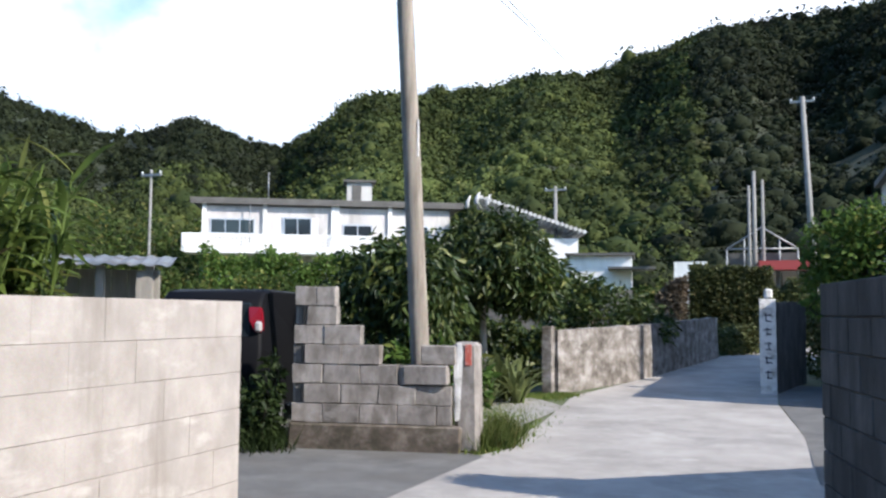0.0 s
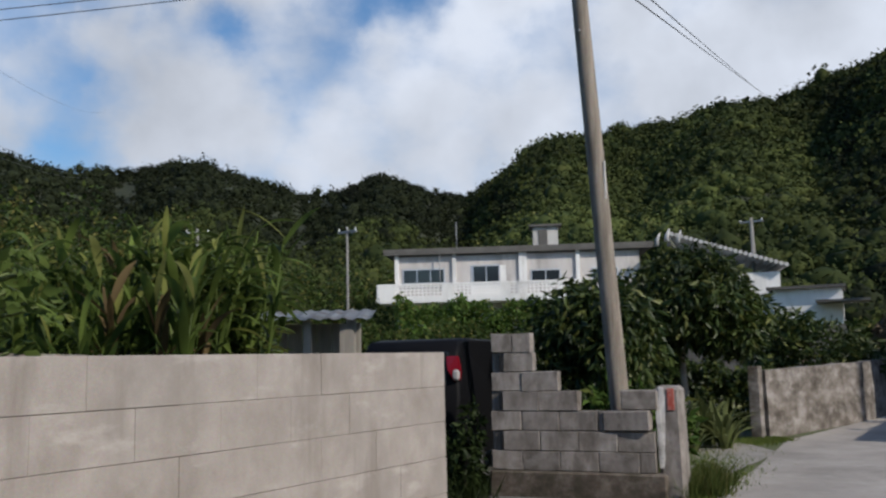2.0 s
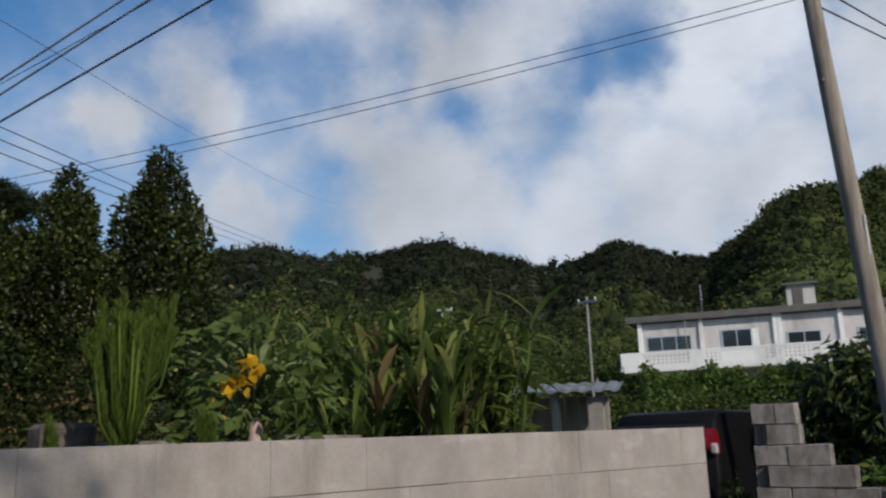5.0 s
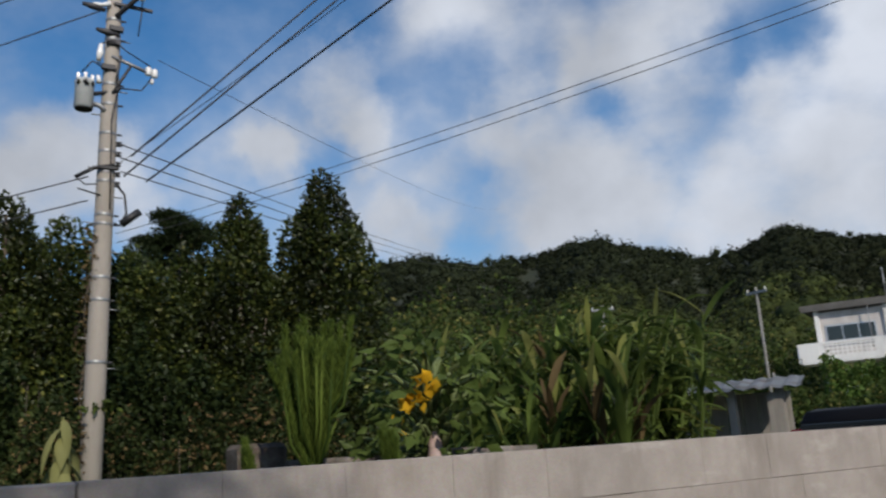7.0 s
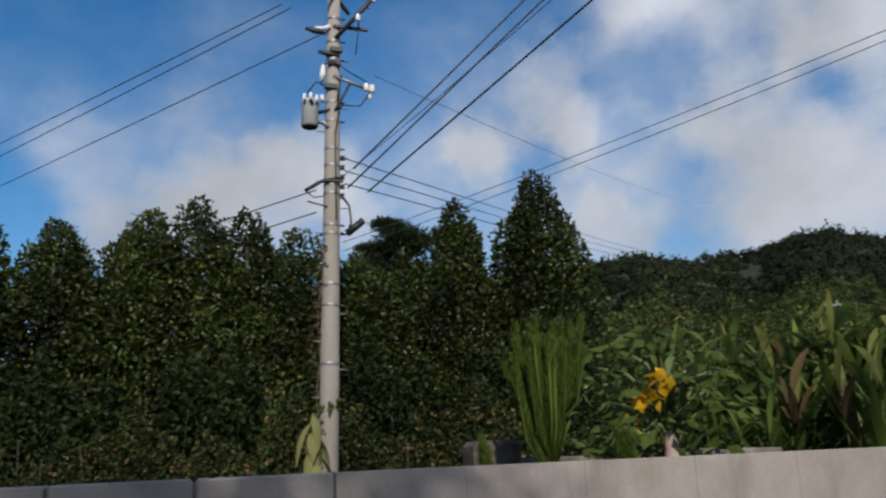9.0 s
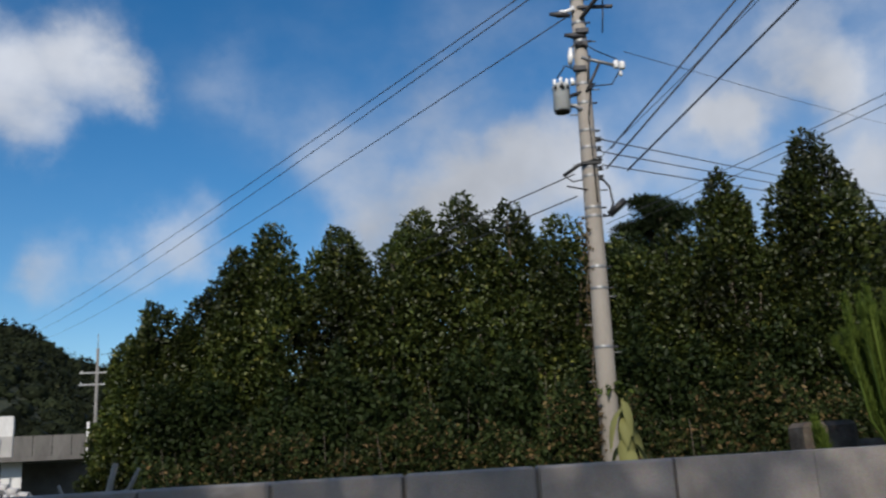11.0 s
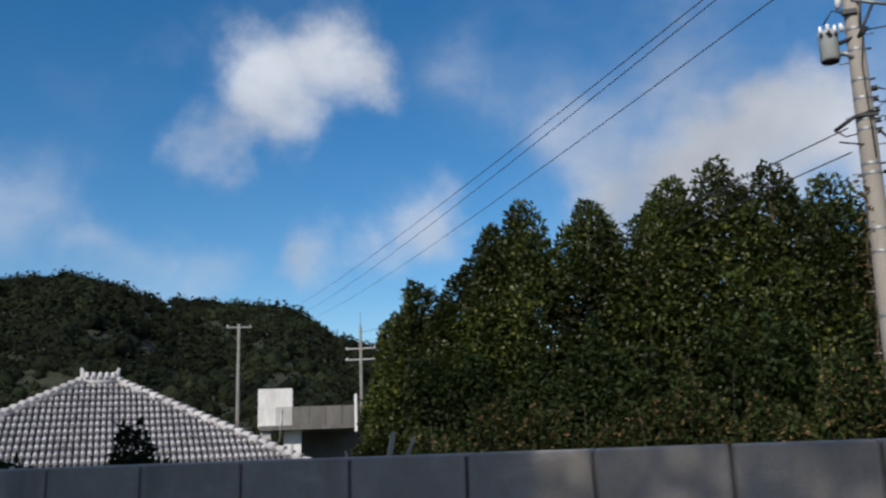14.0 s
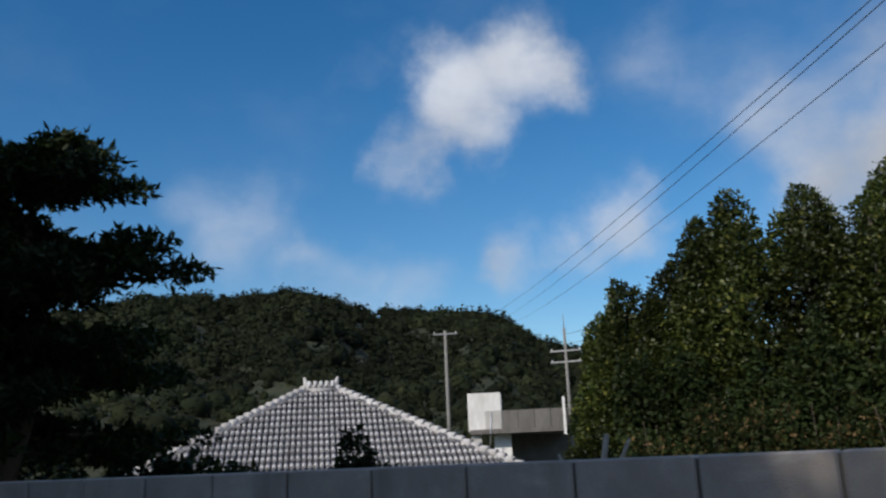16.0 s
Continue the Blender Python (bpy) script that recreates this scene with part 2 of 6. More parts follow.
def leafy(name, dark, light, warm=None, gloss=0.45, through=0.3, vary=0.5, warm_part=0.12, patch=0.6, patch_scale=0.5, clump=0.0, clump_scale=0.3, spec=0.1):
    """Leaf material: colour by leaf and by large patches, some leaves warm, light shines through."""
    m = bpy.data.materials.new(name)
    m.use_nodes = True
    nt = m.node_tree
    nd, ln = nt.nodes, nt.links
    bs = nd["Principled BSDF"]
    geo = nd.new("ShaderNodeNewGeometry")
    ramp = nd.new("ShaderNodeValToRGB")
    els = ramp.color_ramp.elements
    els[0].position, els[0].color = 0.0, (*dark, 1)
    els[1].position, els[1].color = 1.0 - warm_part if warm else 1.0, (*light, 1)
    if warm:
        e = els.new(1.0)
        e.color = (*warm, 1)
    if clump:
        cn = nd.new("ShaderNodeTexNoise")
        cn.inputs["Scale"].default_value, cn.inputs["Detail"].default_value = clump_scale, 3.0
        ln.new(geo.outputs["Position"], cn.inputs["Vector"])
        cr = nd.new("ShaderNodeMapRange")
        cr.inputs["From Min"].default_value, cr.inputs["From Max"].default_value = 0.34, 0.66
        ln.new(cn.outputs["Fac"], cr.inputs["Value"])
        cm = nd.new("ShaderNodeMix")
        cm.inputs["Factor"].default_value = clump
        ln.new(geo.outputs["Random Per Island"], cm.inputs[2])
        ln.new(cr.outputs[0], cm.inputs[3])
        ln.new(cm.outputs[0], ramp.inputs["Fac"])
    else:
        ln.new(geo.outputs["Random Per Island"], ramp.inputs["Fac"])
    noise_n = nd.new("ShaderNodeTexNoise")
    noise_n.inputs["Scale"].default_value, noise_n.inputs["Detail"].default_value = patch_scale, 5.0
    ln.new(geo.outputs["Position"], noise_n.inputs["Vector"])
    mr = nd.new("ShaderNodeMapRange")
    mr.inputs["From Min"].default_value, mr.inputs["From Max"].default_value = 0.3, 0.7
    mr.inputs["To Min"].default_value, mr.inputs["To Max"].default_value = 1 - patch * 0.6, 1 + patch * 0.6
    ln.new(noise_n.outputs["Fac"], mr.inputs["Value"])
    hs = nd.new("ShaderNodeHueSaturation")
    ln.new(ramp.outputs["Color"], hs.inputs["Color"])
    ln.new(mr.outputs[0], hs.inputs["Value"])
    ln.new(hs.outputs[0], bs.inputs["Base Color"])
    bs.inputs["Roughness"].default_value = gloss
    bs.inputs["Specular IOR Level"].default_value = spec
    tr = nd.new("ShaderNodeBsdfTranslucent")
    ln.new(hs.outputs[0], tr.inputs["Color"])
    mx = nd.new("ShaderNodeMixShader")
    mx.inputs[0].default_value = through
    ln.new(bs.outputs[0], mx.inputs[1])
    ln.new(tr.outputs[0], mx.inputs[2])
    ln.new(mx.outputs[0], nd["Material Output"].inputs["Surface"])
    return m


def plain(name, colour, rough=0.5, metal=0.0, spec=0.5):
    m = bpy.data.materials.new(name)
    m.use_nodes = True
    b = m.node_tree.nodes["Principled BSDF"]
    b.inputs["Base Color"].default_value = (*colour, 1)
    b.inputs["Roughness"].default_value, b.inputs["Metallic"].default_value = rough, metal
    b.inputs["Specular IOR Level"].default_value = spec
    return m


M_BLOCK = surface("pale_block", ((0.272, 0.241, 0.215), (0.332, 0.298, 0.27), (0.387, 0.351, 0.321)), 5.0, 0.92, 0.35, 140, stain=(0.275, 0.25, 0.228), stain_scale=1.6, object_random=0.03, stretch=(1, 1, 0.75), bloom=(0.48, 0.445, 0.415), drip=(0.195, 0.17, 0.148))
M_OLDBLOCK = surface("weathered_block", ((0.15, 0.131, 0.115), (0.255, 0.228, 0.205), (0.36, 0.328, 0.30)), 7.0, 0.95, 0.6, 110, stain=(0.11, 0.094, 0.078), stain_scale=3.4, object_random=0.24, stretch=(1, 1, 0.5), bloom=(0.38, 0.355, 0.33), drip=(0.10, 0.086, 0.07))
# Block colour darkened to stand in for the deep shade on these walls.
M_SHADEBLOCK = surface("shade_darkened_block", ((0.022, 0.022, 0.0215), (0.043, 0.042, 0.0405), (0.08, 0.078, 0.075)), 5.0, 0.95, 0.5, 110, stain=(0.022, 0.022, 0.02), stain_scale=2.0, object_random=0.25, stretch=(1, 1, 0.4))
M_PLINTH = surface("mossy_plinth", ((0.045, 0.036, 0.027), (0.11, 0.089, 0.07), (0.21, 0.178, 0.148)), 6.0, 0.95, 0.8, 70, stain=(0.05, 0.045, 0.028), stain_scale=4.0, bloom=(0.24, 0.215, 0.19), drip=(0.03, 0.025, 0.019))
M_FARWALL = surface("blotched_wall", ((0.075, 0.062, 0.05), (0.19, 0.168, 0.147), (0.36, 0.335, 0.315)), 3.4, 0.95, 0.8, 60, stain=(0.06, 0.05, 0.04), stain_scale=2.4, stretch=(1, 1, 1.4), drip=(0.04, 0.034, 0.028))
M_MORTAR = surface("mortar", ((0.20, 0.178, 0.158), (0.29, 0.262, 0.238)), 8.0, 0.95, 0.4, 120)
M_DARKMORTAR = surface("dark_mortar", ((0.12, 0.108, 0.095), (0.18, 0.165, 0.147)), 8.0, 0.95, 0.4, 120)
M_ROAD = surface("concrete_road", ((0.25, 0.228, 0.203), (0.315, 0.29, 0.262), (0.37, 0.342, 0.31)), 1.3, 0.9, 0.35, 160, stain=(0.20, 0.184, 0.165), stain_scale=0.45, bloom=(0.39, 0.365, 0.335))
M_DRIVE = surface("worn_asphalt", ((0.085, 0.082, 0.078), (0.15, 0.145, 0.136)), 2.2, 0.92, 0.5, 120, stain=(0.11, 0.10, 0.088), stain_scale=0.9)
M_SOIL = surface("soil_and_grass", ((0.045, 0.065, 0.022), (0.085, 0.10, 0.04), (0.16, 0.14, 0.095)), 0.9, 0.95, 0.6, 30, stain=(0.12, 0.10, 0.075), stain_scale=0.6)
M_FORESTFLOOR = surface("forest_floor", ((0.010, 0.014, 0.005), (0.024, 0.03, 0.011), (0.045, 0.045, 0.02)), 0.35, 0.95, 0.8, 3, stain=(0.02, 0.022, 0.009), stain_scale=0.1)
M_GRAVEL = surface("gravel_path", ((0.20, 0.185, 0.165), (0.31, 0.295, 0.27)), 3.0, 0.95, 0.7, 45)
M_WOODPOLE = surface("old_wooden_pole", ((0.15, 0.125, 0.10), (0.25, 0.215, 0.175), (0.33, 0.29, 0.245)), 5.0, 0.85, 0.5, 50, stain=(0.10, 0.082, 0.065), stain_scale=3.0, stretch=(3, 3, 0.25))
M_CONCPOLE = surface("concrete_pole", ((0.28, 0.253, 0.22), (0.37, 0.338, 0.298)), 4.0, 0.85, 0.3, 90, stain=(0.27, 0.24, 0.20), stain_scale=2.0, stretch=(2, 2, 0.5))
M_PLASTER = surface("white_plaster", ((0.72, 0.71, 0.69), (0.80, 0.795, 0.78)), 1.5, 0.85, 0.2, 40, stain=(0.55, 0.53, 0.50), stain_scale=0.5, stretch=(1, 1, 0.35))
M_FADED = surface("faded_plaster", ((0.46, 0.43, 0.41), (0.60, 0.57, 0.55)), 1.2, 0.88, 0.25, 40, stain=(0.36, 0.33, 0.31), stain_scale=0.9, stretch=(1, 1, 0.3))
M_GREYPLASTER = surface("grey_plaster", ((0.40, 0.385, 0.365), (0.55, 0.535, 0.51)), 1.5, 0.88, 0.25, 40, stain=(0.26, 0.245, 0.225), stain_scale=0.8, stretch=(1, 1, 0.3))
M_PARAPET = surface("stained_concrete", ((0.11, 0.103, 0.095), (0.18, 0.17, 0.158)), 1.6, 0.9, 0.3, 40, stain=(0.09, 0.085, 0.08), stain_scale=0.9, stretch=(1, 1, 0.3))
M_EAVE = surface("grey_eave", ((0.085, 0.08, 0.074), (0.14, 0.133, 0.124)), 1.2, 0.9, 0.3, 40)
# Pan tiles coloured dark to hold the shade in the gaps between rolls.
M_PAN = surface("gap_shade_pan_tile", ((0.05, 0.05, 0.056), (0.09, 0.09, 0.10)), 3.0, 0.7, 0.3, 30)
M_POLEGREY = surface("grey_pole", ((0.17, 0.165, 0.155), (0.26, 0.25, 0.235)), 3.0, 0.9, 0.2, 40)
M_TILE = surface("grey_roof_tile", ((0.11, 0.11, 0.12), (0.19, 0.19, 0.205)), 3.0, 0.6, 0.3, 30, stain=(0.14, 0.14, 0.145), stain_scale=1.0)
M_RIDGE = surface("white_mortar_ridge", ((0.44, 0.425, 0.42), (0.60, 0.585, 0.58)), 3.0, 0.9, 0.3, 30, stain=(0.27, 0.26, 0.25), stain_scale=1.6)
M_GLASS = plain("dark_window", (0.02, 0.025, 0.03), 0.08, 0.0, 0.6)
M_FRAME = plain("aluminium_frame", (0.55, 0.56, 0.58), 0.4, 0.6)
M_CABLE = plain("black_cable", (0.035, 0.036, 0.04), 0.6)
M_STEEL = surface("galvanised_steel", ((0.22, 0.225, 0.23), (0.34, 0.345, 0.35)), 12.0, 0.5, 0.15, 60, metal=0.6)
M_DARKSTEEL = plain("dark_steel", (0.05, 0.05, 0.055), 0.55, 0.3)
M_PORCELAIN = plain("white_porcelain", (0.78, 0.78, 0.77), 0.15)
M_TANK = surface("painted_tank", ((0.34, 0.36, 0.36), (0.44, 0.46, 0.455)), 6.0, 0.4, 0.1, 60)
M_TIN = surface("corrugated_tin", ((0.34, 0.36, 0.38), (0.46, 0.48, 0.50)), 3.0, 0.5, 0.2, 40, metal=0.4, stain=(0.22, 0.17, 0.13), stain_scale=1.4)
M_BOARD = surface("grey_boards", ((0.17, 0.155, 0.135), (0.27, 0.25, 0.22)), 3.0, 0.9, 0.4, 50, stretch=(3, 3, 0.3))
M_BARK = surface("bark", ((0.07, 0.055, 0.042), (0.14, 0.115, 0.09)), 6.0, 0.95, 0.8, 40, stretch=(2, 2, 0.5))
M_PALEBARK = surface("pale_bark", ((0.24, 0.21, 0.17), (0.36, 0.32, 0.27)), 6.0, 0.9, 0.6, 40, stretch=(2, 2, 0.6))
M_CARPAINT = plain("dark_car_paint", (0.006, 0.006, 0.007), 0.5, 0.0, 0.06)
M_TYRE = plain("tyre_rubber", (0.015, 0.015, 0.015), 0.85)
M_RED = plain("red_lens", (0.18, 0.006, 0.014), 0.25)
M_WHITE = plain("clear_lens", (0.38, 0.37, 0.36), 0.2)
M_BLACK = plain("black_plastic", (0.015, 0.015, 0.016), 0.5)
M_REDPAINT = surface("faded_red_paint", ((0.34, 0.06, 0.045), (0.46, 0.12, 0.085)), 9.0, 0.8, 0.3, 60, stain=(0.40, 0.30, 0.26), stain_scale=9.0)
M_WHITEPAINT = surface("flaking_white_paint", ((0.55, 0.53, 0.50), (0.72, 0.70, 0.68)), 9.0, 0.85, 0.4, 70, stain=(0.26, 0.24, 0.21), stain_scale=6.0)
M_INK = plain("sign_ink", (0.03, 0.03, 0.05), 0.7)
M_REDROOF = plain("red_roof_paint", (0.36, 0.05, 0.045), 0.6)

L_FUKUGI = leafy("glossy_dark_leaf", (0.011, 0.020, 0.005), (0.060, 0.078, 0.016), (0.19, 0.19, 0.045), 0.42, 0.3, warm_part=0.06, patch=1.3, patch_scale=0.5, spec=0.3)
L_MANGO = leafy("mango_leaf", (0.016, 0.032, 0.008), (0.066, 0.092, 0.024), (0.16, 0.17, 0.05), 0.42, 0.35, warm_part=0.16, spec=0.3)
L_BUSH = leafy("bush_leaf", (0.045, 0.085, 0.018), (0.10, 0.16, 0.035), (0.22, 0.22, 0.06), 0.5, 0.35, warm_part=0.15)
L_VINE = leafy("vine_leaf", (0.026, 0.048, 0.012), (0.075, 0.105, 0.025), (0.20, 0.17, 0.055), 0.5, 0.3, warm_part=0.18)
L_HEDGE = leafy("hedge_leaf", (0.014, 0.024, 0.008), (0.045, 0.06, 0.018), (0.20, 0.125, 0.06), 0.5, 0.3, warm_part=0.25)
L_GINGER = leafy("broad_blade_leaf", (0.018, 0.038, 0.010), (0.135, 0.185, 0.042), (0.28, 0.19, 0.07), 0.4, 0.4, warm_part=0.12, patch=0.9, patch_scale=2.2)
L_YOUNG = leafy("young_green_needle", (0.035, 0.065, 0.014), (0.16, 0.22, 0.042), None, 0.5, 0.35, patch=0.25, patch_scale=2.0)
L_PAPAYA = leafy("lobed_leaf", (0.045, 0.08, 0.02), (0.12, 0.165, 0.042), (0.20, 0.23, 0.075), 0.45, 0.4, patch=0.3, patch_scale=2.0)
L_PALESTALK = leafy("pale_green_stalk", (0.09, 0.12, 0.045), (0.16, 0.19, 0.08), None, 0.5, 0.1)
L_YELLOW = leafy("yellowed_leaf", (0.62, 0.34, 0.02), (0.78, 0.50, 0.03), None, 0.55, 0.4, patch=0.2, patch_scale=5.0)
L_PALE = leafy("pale_drooping_leaf", (0.18, 0.19, 0.065), (0.32, 0.32, 0.13), None, 0.6, 0.3)
L_DRY = leafy("dry_leaf", (0.075, 0.052, 0.027), (0.16, 0.115, 0.052), None, 0.7, 0.3)
# Darkened green carries the shade of the big tree and the undergrowth.
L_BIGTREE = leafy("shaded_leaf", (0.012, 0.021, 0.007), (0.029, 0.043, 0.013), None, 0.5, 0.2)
L_GRASS = leafy("grass_blade", (0.07, 0.12, 0.025), (0.16, 0.21, 0.05), (0.28, 0.25, 0.10), 0.6, 0.35, warm_part=0.2)
# Darker copy of the forest canopy; cloud and slope shade set in the colour.
L_FOREST_SHADED = leafy("shaded_forest_canopy", (0.006, 0.009, 0.0045), (0.022, 0.028, 0.012), (0.042, 0.042, 0.02), 0.85, 0.0, warm_part=0.10, patch=0.9, patch_scale=0.03, clump=0.35, clump_scale=0.22)
L_IVY = leafy("ivy_leaf", (0.032, 0.043, 0.015), (0.085, 0.092, 0.033), (0.14, 0.12, 0.055), 0.5, 0.2, warm_part=0.1)
L_VERGE = leafy("verge_weed", (0.04, 0.065, 0.016), (0.11, 0.135, 0.035), (0.2, 0.18, 0.07), 0.6, 0.35, warm_part=0.2)
L_AGAVE = leafy("pale_agave_leaf", (0.05, 0.075, 0.026), (0.19, 0.215, 0.085), (0.3, 0.27, 0.12), 0.45, 0.3, warm_part=0.2, patch=0.7, patch_scale=2.0)
L_DRYVINE = leafy("dry_vine_leaf", (0.07, 0.05, 0.032), (0.19, 0.145, 0.10), (0.26, 0.21, 0.15), 0.7, 0.2)
L_FOREST = leafy("forest_canopy", (0.013, 0.022, 0.007), (0.054, 0.066, 0.018), (0.10, 0.096, 0.036), 0.8, 0.0, warm_part=0.14, patch=1.0, patch_scale=0.022, clump=0.45, clump_scale=0.22)


# ---- building helpers ----
def mesh_from(name, verts, faces, mat, smooth=False):
    me = bpy.data.meshes.new(name)
    me.from_pydata([tuple(map(float, v)) for v in verts], [], [tuple(f) for f in faces])
    me.materials.append(mat)
    if smooth:
        me.polygons.foreach_set("use_smooth", [True] * len(me.polygons))
    me.update()
    return me


def mesh_np(name, verts, faces, mat, smooth=False):
    """Mesh from an (n, 3) array and an (m, k) array of equal-sided faces."""
    me = bpy.data.meshes.new(name)
    n, k = faces.shape
    me.vertices.add(len(verts))
    me.vertices.foreach_set("co", np.ascontiguousarray(verts, dtype=np.float32).ravel())
    me.loops.add(n * k)
    me.loops.foreach_set("vertex_index", np.ascontiguousarray(faces, dtype=np.int32).ravel())
    me.polygons.add(n)
    me.polygons.foreach_set("loop_start", np.arange(0, n * k, k, dtype=np.int32))
    if smooth:
        me.polygons.foreach_set("use_smooth", np.ones(n, dtype=bool))
    me.materials.append(mat)
    me.update(calc_edges=True)
    me.validate()
    return me


def thing(name, label, category, place=(0, 0, 0), turn=0.0, group="", kind=""):
    ob = new(name)
    ob.empty_display_size = 0.2
    ob.matrix_basis = pose(*place, 0, 0, turn)
    return tagged(ob, label, category, group, kind)


def part(name, data, material=None, parent=None, label=""):
    """Links a bmesh or a mesh as one object under parent, in the parent's own space."""
    if isinstance(data, bmesh.types.BMesh):
        me = bpy.data.meshes.new(name)
        data.normal_update()
        data.to_mesh(me)
        data.free()
        me.materials.append(material)
    else:
        me = data
    ob = new(name, me)
    ob.parent = parent
    if label:
        ob["label"] = label
    return ob


def box(sx, sy, sz, at=(0, 0, 0), bevel=0.0, bm=None, turn=0.0):
    """A box centred in x and y on at, standing on at's z."""
    own = bmesh.new()
    bmesh.ops.create_cube(own, size=1.0)
    bmesh.ops.scale(own, vec=(sx, sy, sz), verts=own.verts)
    if bevel:
        bmesh.ops.bevel(own, geom=list(own.edges), offset=bevel, segments=1, affect="EDGES")
    m = Matrix.Translation(Vector(at) + Vector((0, 0, sz / 2))) @ Matrix.Rotation(radians(turn), 4, "Z")
    bmesh.ops.transform(own, matrix=m, verts=own.verts)
    if bm is None:
        return own
    tmp = bpy.data.meshes.new("tmp")
    own.to_mesh(tmp)
    own.free()
    bm.from_mesh(tmp)
    bpy.data.meshes.remove(tmp)
    return bm


def tube(points, radii, sides=8, bm=None, cap=True):
    """A tapered tube along points."""
    bm = bm or bmesh.new()
    pts = [Vector(p) for p in points]
    if isinstance(radii, (int, float)):
        radii = [radii] * len(pts)
    rings = []
    for i, p in enumerate(pts):
        d = (pts[min(i + 1, len(pts) - 1)] - pts[max(i - 1, 0)]).normalized()
        a = d.orthogonal().normalized() if i == 0 else (prev - d * prev.dot(d)).normalized()
        prev = a
        b = d.cross(a)
        rings.append([bm.verts.new(p + (a * math.cos(t) + b * math.sin(t)) * radii[i]) for t in (2 * math.pi * k / sides for k in range(sides))])
    for r0, r1 in zip(rings, rings[1:]):
        for k in range(sides):
            f = bm.faces.new((r0[k], r0[(k + 1) % sides], r1[(k + 1) % sides], r1[k]))
            f.smooth = True
    if cap:
        bm.faces.new(rings[0][::-1])
        bm.faces.new(rings[-1])
    return bm


def lathe(profile, sides=16, at=(0, 0, 0), bm=None):
    """A turned form: (radius, height) pairs."""
    bm = bm or bmesh.new()
    at = Vector(at)
    rings = [[bm.verts.new(at + Vector((r * math.cos(2 * math.pi * k / sides), r * math.sin(2 * math.pi * k / sides), z))) for k in range(sides)] for r, z in profile]
    for r0, r1 in zip(rings, rings[1:]):
        for k in range(sides):
            f = bm.faces.new((r0[k], r0[(k + 1) % sides], r1[(k + 1) % sides], r1[k]))
            f.smooth = True
    bm.faces.new(rings[0][::-1])
    bm.faces.new(rings[-1])
    return bm


def ground_z(x, y):
    """Height of the land near the road."""
    z = 0.022 * min(max(y - 9.0, 0.0), 60.0) + 0.06 * min(max(y - 26.0, 0.0), 34.0)
    if y < -4:
        z += max(-1.7, 0.14 * (y + 4))
    return z


LEAF = np.array([(0, 0, 0), (-0.5, 0.42, 0.10), (0, 1.0, -0.06), (0.5, 0.42, 0.10)])


def leaves(name, centres, size, width, mat, rng, out=None, droop=0.3, vary=0.35):
    """A mesh of folded leaves at centres; out: directions that the leaves lean towards."""
    n = len(centres)
    d = rng.normal(size=(n, 3))
    d /= np.linalg.norm(d, axis=1)[:, None]
    if out is not None:
        d = d * 0.8 + out
    d[:, 2] -= droop
    d /= np.linalg.norm(d, axis=1)[:, None] + 1e-9
    s = np.cross(d, rng.normal(size=(n, 3)))
    s /= np.linalg.norm(s, axis=1)[:, None] + 1e-9
    u = np.cross(s, d)
    L = size * (1 + vary * rng.uniform(-1, 1, n))[:, None, None]
    v = centres[:, None, :] + L * (LEAF[None, :, 0:1] * width * s[:, None, :] + LEAF[None, :, 1:2] * d[:, None, :] + LEAF[None, :, 2:3] * u[:, None, :])
    base = np.arange(n)[:, None] * 4
    f = np.concatenate([base + np.array([0, 1, 2]), base + np.array([0, 2, 3])], 1).reshape(-1, 3)
    return mesh_np(name, v.reshape(-1, 3), f, mat)


def lobes_points(lobes, n, rng, shell=0.55):
    """n points in the outer part of ellipsoids (x, y, z, rx, ry, rz), with outward directions."""
    L = np.array(lobes, float)
    w = (L[:, 3] * L[:, 4] + L[:, 3] * L[:, 5] + L[:, 4] * L[:, 5])
    k = rng.choice(len(L), n, p=w / w.sum())
    d = rng.normal(size=(n, 3))
    d /= np.linalg.norm(d, axis=1)[:, None]
    r = (shell + (1 - shell) * rng.uniform(0, 1, n) ** 0.6)[:, None]
    bumps = 1 + 0.14 * np.sin(d[:, 0:1] * 7 + k[:, None]) * np.cos(d[:, 1:2] * 6 + d[:, 2:3] * 5)
    return L[k, :3] + d * r * L[k, 3:] * bumps, d


